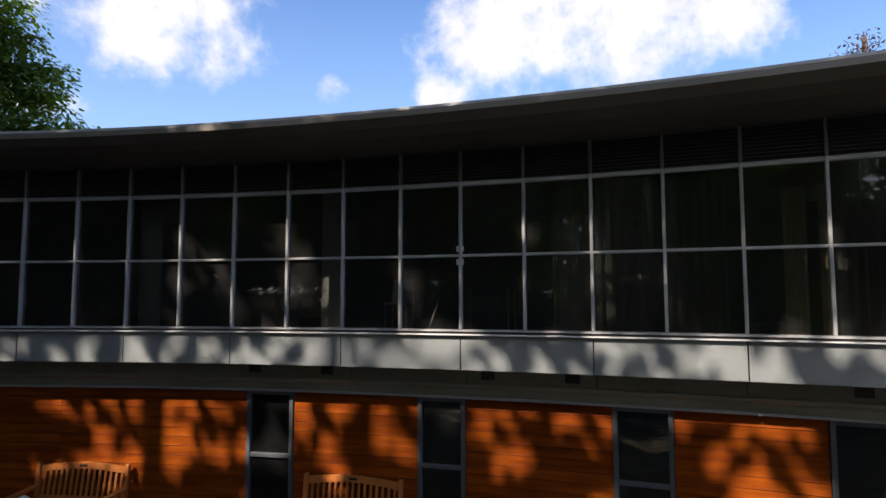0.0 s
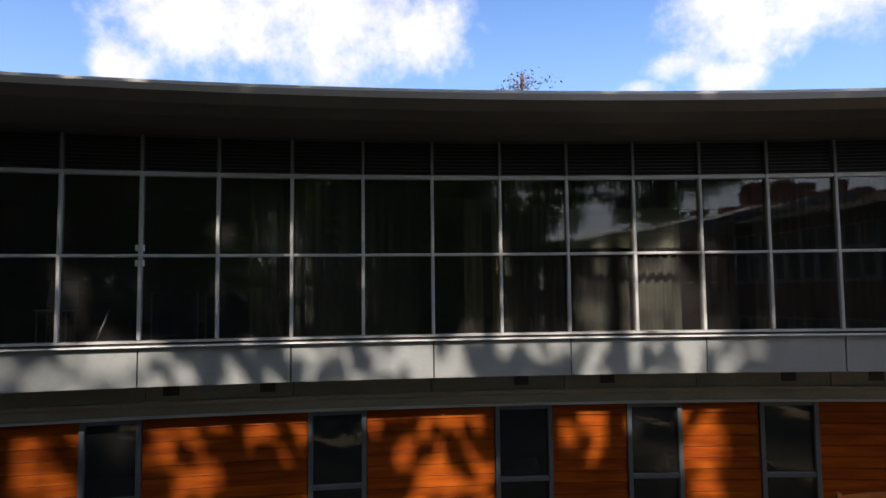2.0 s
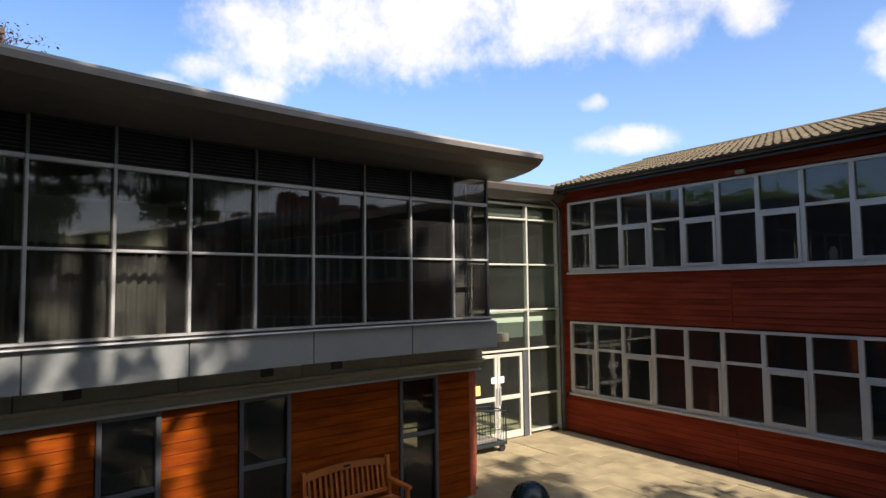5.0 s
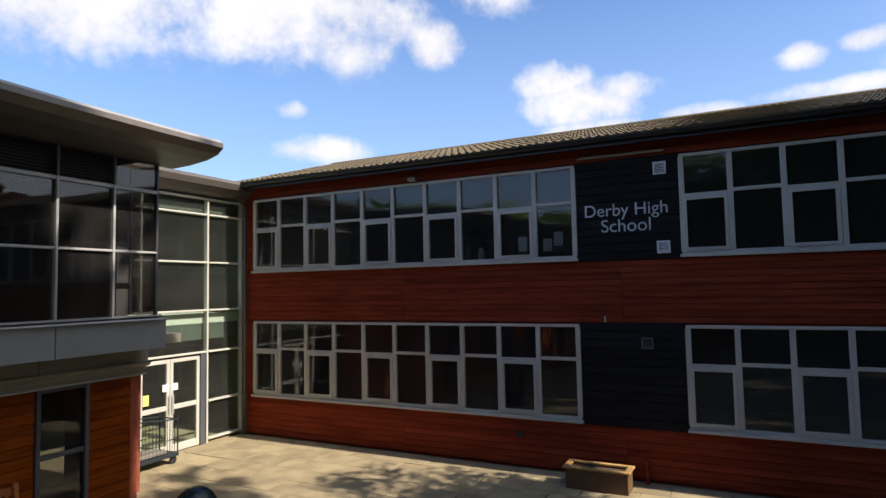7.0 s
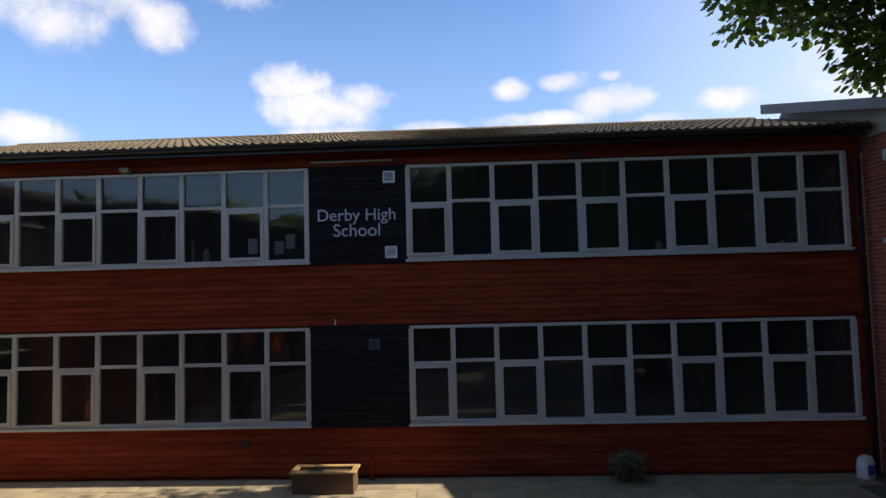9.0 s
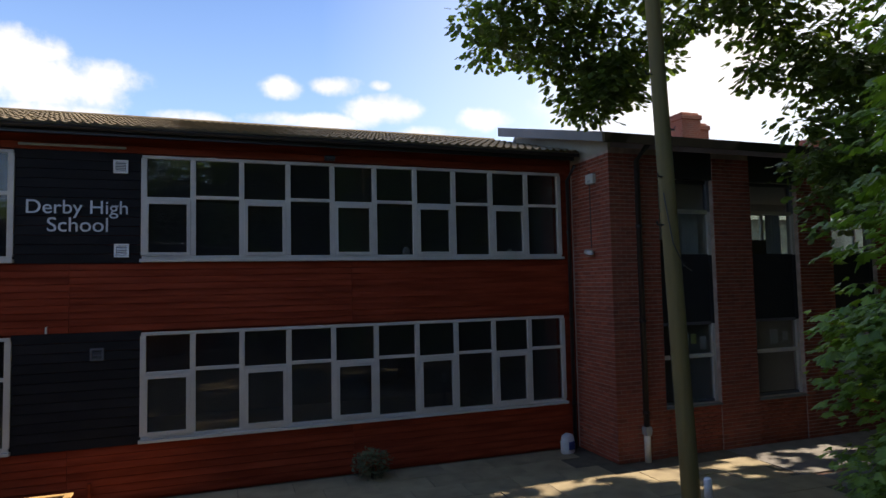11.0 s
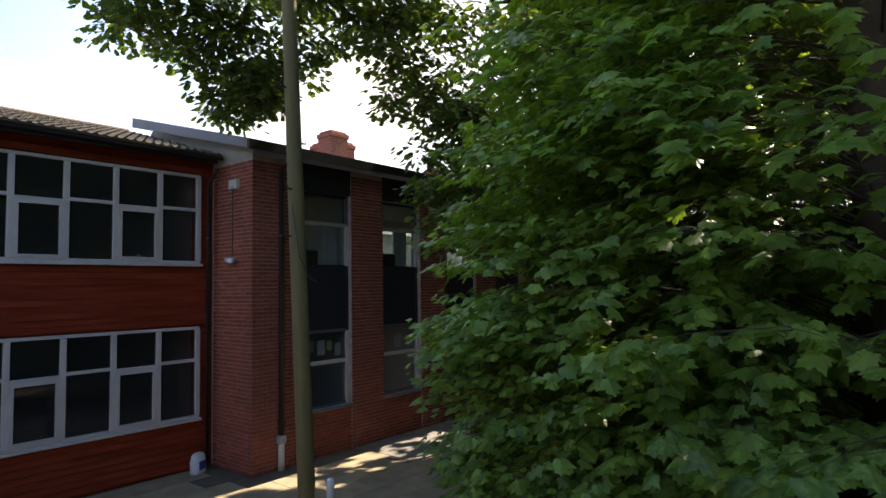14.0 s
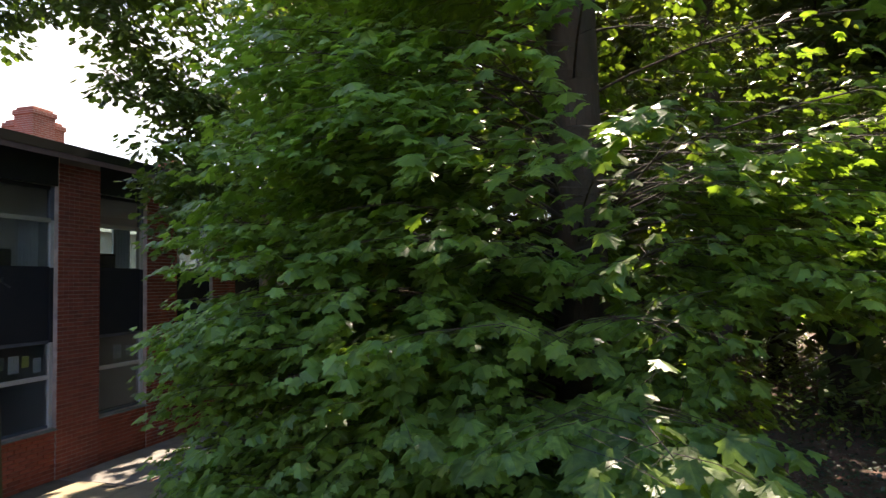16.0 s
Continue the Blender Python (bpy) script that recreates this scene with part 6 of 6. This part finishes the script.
shrub = thing("potted_shrub", "round grey-green shrub against the red boards", "shrub", pose(2.45, 11.02, 0))
d = rng.normal(size=(90, 3))
d /= np.linalg.norm(d, axis=1)[:, None]
rows = [spray(rng, np.array((0, 0, 0.28)) + q * (0.27, 0.22, 0.2), 16, 0.05, 0.05, 0.0, 0.8) for q in d]
tagged(part("foliage", leaf_mesh("foliage", *(np.concatenate([r[i] for r in rows]) for i in range(4)), "plain", SHRUB), None, shrub), kind="stuff")
part("stem", Geo().tube([(0, 0, 0), (0.01, 0, 0.3)], [0.03, 0.015], 8), BARK, shrub)


def sack(x, y, size, seed, label):
    rng = np.random.default_rng(seed)
    rings = []
    for z, r in ((0.0, 0.85), (0.1, 1.05), (0.35, 1.0), (0.6, 1.04), (0.8, 0.9), (0.93, 0.78), (1.0, 0.5)):
        rings.append([(size * 0.42 * r * math.cos(t) * (1 + rng.normal() * 0.1), size * 0.3 * r * math.sin(t) * (1 + rng.normal() * 0.06), size * z) for t in [2 * math.pi * k / 12 for k in range(12)]])
    s = thing("plastic_sack", label, "sack", pose(x, y, 0, 0, 0, 20), "sacks")
    part("bag", Geo().loft(rings, True).caps(7, 12), PLASTIC_BAG, s, smooth=True)
    part("print", cube(-0.1, 0.06, -size * 0.34, -size * 0.30, size * 0.25, size * 0.65), BLUE_PRINT, s, "blue printed patch")


sack(6.42, 11.1, 0.38, 2, "white plastic sack with blue print leaning in the corner")
tagged(part("carrier_bag", Geo().loft([[(0.16 * r * math.cos(t), 0.12 * r * math.sin(t), z) for t in [2 * math.pi * k / 10 for k in range(10)]] for z, r in ((0, 0.8), (0.05, 1.05), (0.14, 0.9), (0.2, 0.4))], True).caps(4, 10), PLASTIC_BAG, m=front_pose(17.85, WALL_OUT + 0.45, 0.455), smooth=True), "crumpled white carrier bag on the bench", "bag")

bin_thing = thing("litter_bin", "dark green round litter bin with a domed lid", "litter bin", pose(-6.55, 5.72, 0))
part("body", Geo().tube([(0, 0, 0), (0, 0, 0.03), (0, 0, 0.68)], [0.2, 0.22, 0.25], 20), BIN, bin_thing, smooth=True)
part("lid", Geo().loft([[(0.27 * math.cos(a) * math.cos(t), 0.27 * math.cos(a) * math.sin(t), 0.74 + 0.27 * math.sin(a)) for t in [2 * math.pi * k / 20 for k in range(20)]] for a in [math.pi / 2 * j / 8 for j in range(8)]] , True).caps(8, 20), BIN, bin_thing, smooth=True)
part("collar", Geo().tube([(0, 0, 0.68), (0, 0, 0.75)], [0.265, 0.275], 20), BIN, bin_thing)

trolley = thing("cage_trolley", "dark wire cage trolley on castors by the entrance", "trolley", pose(-11.02, 8.45, 0))
part("deck", cube(-0.28, 0.28, -0.5, 0.5, 0.16, 0.22), STEEL_CAGE, trolley, bevel=0.006)
for x in (-0.28, 0.26):
    for y in (-0.5, 0.48):
        part("post", Geo().tube([(x, y, 0.2), (x, y, 0.98)], [0.015, 0.015], 8), STEEL_CAGE, trolley)
for x in (-0.28, 0.26):
    part("side_rail", Geo().tube([(x, -0.5, 0.98), (x, 0.48, 0.88)], [0.014, 0.014], 8), STEEL_CAGE, trolley)
    part("side_rail", Geo().tube([(x, -0.5, 0.5), (x, 0.48, 0.5)], [0.01, 0.01], 8), STEEL_CAGE, trolley)
    for k in range(1, 12):
        y = -0.5 + k * 0.082
        part("wire", Geo().tube([(x, y, 0.22), (x, y, 0.97 - 0.1 * (y + 0.5))], [0.004, 0.004], 5), STEEL_CAGE, trolley)
for y in (-0.5, 0.48):
    part("end_rail", Geo().tube([(-0.28, y, 0.98 if y < 0 else 0.88), (0.26, y, 0.98 if y < 0 else 0.88)], [0.014, 0.014], 8), STEEL_CAGE, trolley)
    for k in range(1, 7):
        x = -0.28 + k * 0.077
        part("wire", Geo().tube([(x, y, 0.22), (x, y, 0.9)], [0.004, 0.004], 5), STEEL_CAGE, trolley)
for x in (-0.2, 0.2):
    for y in (-0.42, 0.42):
        w = part("castor", Geo().tube([(x - 0.02, y, 0.08), (x + 0.02, y, 0.08)], [0.075, 0.075], 14), RUBBER, trolley)
part("load", cube(-0.2, 0.18, -0.4, 0.3, 0.22, 0.3), STONE, trolley, "flat pale load", bevel=0.02)

pole = thing("telegraph_pole", "slim weathered greenish timber pole with climbing irons", "pole", pose(3.945, 4.635, -0.03))
part("shaft", Geo().tube([(0, 0, 0), (-0.05, 0.045, 2), (-0.1, 0.09, 4), (-0.16, 0.13, 6.2), (-0.24, 0.2, 9.0)], [0.084, 0.079, 0.073, 0.067, 0.06], 16), POLE_WOOD, pole, smooth=True)
for z, a in ((3.55, 0), (3.92, 180), (4.35, 160), (4.8, 0), (5.3, 180)):
    c, s_ = math.cos(radians(a)), math.sin(radians(a))
    f = Vector((-0.025 * z, 0.022 * z, z))
    part("climbing_iron", Geo().tube([f, f + Vector((c * 0.13, -s_ * 0.13, 0.0)), f + Vector((c * 0.14, -s_ * 0.14, 0.03))], [0.009, 0.009, 0.009], 6), STEEL_CAGE, pole)
part("tie_cable", Geo().tube([(-0.20, 0.03, 4.2), (-0.16, -0.02, 3.75), (-0.06, -0.03, 3.55), (0.05, 0.0, 3.5)], [0.006] * 4, 5), GUTTER, pole)
bollard = thing("bollard", "slim dark bollard with a white band at its top", "bollard", pose(5.66, 6.43, -0.01))
part("post", Geo().tube([(0, 0, 0), (0, 0, 0.72)], [0.045, 0.045], 12), STEEL_CAGE, bollard, smooth=True)
part("cap", Geo().tube([(0, 0, 0.72), (0, 0, 0.93), (0, 0, 0.96)], [0.05, 0.05, 0.035], 12), PAPER, bollard, "white reflective cap", smooth=True)

# ---- beyond the roofs ----
house = thing("old_house", "old pale-rendered house with tall brick chimneys behind the brick block", "house", pose(20.5, 22.5, 0))
part("wall", cube(-7.0, 6.5, -4.2, 3.5, 0, 5.6), PLASTER, house)
part("roof", Geo().hull([(-7.2, -4.4, 5.6), (6.8, -4.4, 5.6), (6.8, 3.8, 5.6), (-7.2, 3.8, 5.6)], [(-6.6, -0.2, 7.3), (6.4, -0.2, 7.3), (6.4, 0.2, 7.3), (-6.6, 0.2, 7.3)]), LEAD, house)
for x, y, wide, deep, top in ((24.0, 19.75, 0.9, 0.9, 9.35), (19.6, 19.35, 0.9, 0.8, 8.75), (16.3, 18.8, 0.85, 0.8, 9.62), (16.95, 18.9, 0.55, 0.7, 9.3), (17.75, 21.0, 0.9, 0.9, 9.75), (14.45, 20.0, 1.0, 0.9, 8.75), (15.2, 20.2, 0.5, 0.6, 8.6)):
    x, y, w, d = x - 20.5, y - 22.5, wide / 2, deep / 2
    ch = part("chimney", cube(x - w, x + w, y - d, y + d, 5.2, top - 0.28), BRICK_STACK, house)
    part("cap_course", cube(x - w - 0.05, x + w + 0.05, y - d - 0.05, y + d + 0.05, top - 0.28, top - 0.1), BRICK_STACK, ch, bevel=0.02)
    part("cap", cube(x - w + 0.03, x + w - 0.03, y - d + 0.03, y + d - 0.03, top - 0.1, top), BRICK_STACK, ch, bevel=0.03)
twigs = tree(77, "copper_tree", "bare-topped copper-leaved tree showing over the roof edge", (-25.5, -0.5, -0.03), 12.6, 0.15, [(0, 0, 12.1, 1.6, 1.5, 0.8, 70, 0.1)], "plain", LEAF_RED, 0.12, 5, 0.2, 30)

# ---- pieces: roof tiles, bricks, paving slabs ----
def tile_profile(w):
    return [(0.0, 0.0), (w * 0.18, 0.035), (w * 0.36, 0.005), (w * 0.55, 0.0), (w * 0.72, 0.035), (w * 0.9, 0.005), (w, 0.0)]


def tile_geo(w, length, pitch):
    c, s = math.cos(pitch), math.sin(pitch)
    prof = tile_profile(w)
    rows = []
    for u, lift in ((0.0, -0.002), (0.0, 0.03), (length, 0.004)):
        rows.append([(x, u * c - (z + lift) * s, u * s + (z + lift) * c) if lift > 0 else (x, u * c, u * s) for x, z in prof])
    return Geo().loft(rows)


slope = Vector((0, RIDGE_Y - EAVE_Y, RIDGE_Z - EAVE_Z))
pitch, run = math.atan2(slope.z, slope.y), slope.length
TILE_W, TILE_L = 0.32, 0.345
n_rows, n_cols = int(run / TILE_L) + 1, int((6.95 + 11.75) / TILE_W)
tile_mesh = tile_geo(TILE_W, TILE_L + 0.06, pitch).mesh("tile", TILE)
rest = Geo()
count = 0
for r in range(n_rows):
    o = slope.normalized() * (r * TILE_L - 0.06) + Vector((0, EAVE_Y, EAVE_Z - 0.01))
    for c in range(n_cols):
        x = -11.75 + c * TILE_W + (0.0 if r % 2 else 0.0)
        jig = 0.004 * math.sin(c * 12.9 + r * 7.7)
        if count < 290 and r < 5:
            part("tile", tile_mesh, None, roof, m=pose(x, o.y, o.z + jig))
            count += 1
        else:
            k = len(rest.v)
            t = tile_geo(TILE_W, TILE_L + 0.06, pitch)
            rest.v += [(a + x, b + o.y, d + o.z + jig) for a, b, d in t.v]
            rest.f += [tuple(k + q for q in f) for f in t.f]
tagged(part("tile_rest", rest, TILE, roof), kind="stuff")

COURSE, BRICK_L, GAP = 0.075, 0.225, 0.012
brick_mesh = cube(0, BRICK_L - GAP, -0.006, 0.012, 0, COURSE - GAP).mesh("brick", BRICK)
half_mesh = cube(0, BRICK_L / 2 - GAP, -0.006, 0.012, 0, COURSE - GAP).mesh("brick_half", BRICK)
rest = Geo()
count = 0


def brickwork(m, width, z0, z1, parent, single):
    """Stretcher bond on a plane: x along it, -y out of it."""
    global count
    rows = int((z1 - z0) / COURSE)
    for r in range(rows):
        x = -BRICK_L / 2 if r % 2 else 0.0
        while x < width - 0.03:
            a, b = max(x, 0.0), min(x + BRICK_L - GAP, width)
            if b - a > 0.03:
                if single and count < 298 and b - a > BRICK_L - GAP - 0.001:
                    part("brick", brick_mesh, None, parent, m=m @ pose(a, 0, z0 + r * COURSE))
                    count += 1
                else:
                    g = cube(a, b, -0.006, 0.012, z0 + r * COURSE, z0 + r * COURSE + COURSE - GAP)
                    k = len(rest.v)
                    rest.v += [tuple(m @ Vector(q)) for q in g.v]
                    rest.f += [tuple(k + q for q in f) for f in g.f]
            x += BRICK_L


end_face = Matrix(((0, 1, 0, CX0), (-1, 0, 0, 11.4), (0, 0, 1, 0), (0, 0, 0, 1)))
brickwork(end_face, 11.4 - CY, 0, 5.92, brick_block, True)
for a, b in piers[:4]:
    brickwork(pose(a, CY, 0), b - a, 0, 5.92, brick_block, False)
for a, b in BAYS[:3]:
    brickwork(pose(a, CY + 0.035, 0), b - a, 0, 0.93, brick_block, False)
tagged(part("brick_rest", rest, BRICK, brick_block), kind="stuff")

# slabs: long side along the classroom wall
SW, SD = 0.9, 0.6
slab_mesh = cube(0.004, SW - 0.004, 0.004, SD - 0.004, -0.03, 0.0).mesh("slab", SLAB, 0.004)
rest = Geo()
rng = np.random.default_rng(4)
for j in range(29):
    y = 11.38 - (j + 1) * SD
    for i in range(25):
        x = -11.5 + i * SW - (0.45 if j % 2 else 0)
        if x > 8.8 or (x + SW > CX0 and y + SD > CY):
            continue
        dz = rng.normal() * 0.0025
        if j < 12:
            part("slab", slab_mesh, None, pavement, m=pose(x, y, dz, rng.normal() * 0.12, rng.normal() * 0.12, 0))
        else:
            rest.box(x + 0.004, x + SW - 0.004, y + 0.004, y + SD - 0.004, -0.03, dz)
tagged(part("slab_rest", rest, SLAB, pavement), kind="stuff")
path = setting("path_1", cube(9.4, 30, 8.35, 10.06, -0.1, 0.005), STONE, "pale concrete path along the brick block", "path")
setting("path_2", cube(9.5, 30, 6.6, 8.25, -0.1, -0.005), STONE, "pale concrete path beside a dark joint", "path")
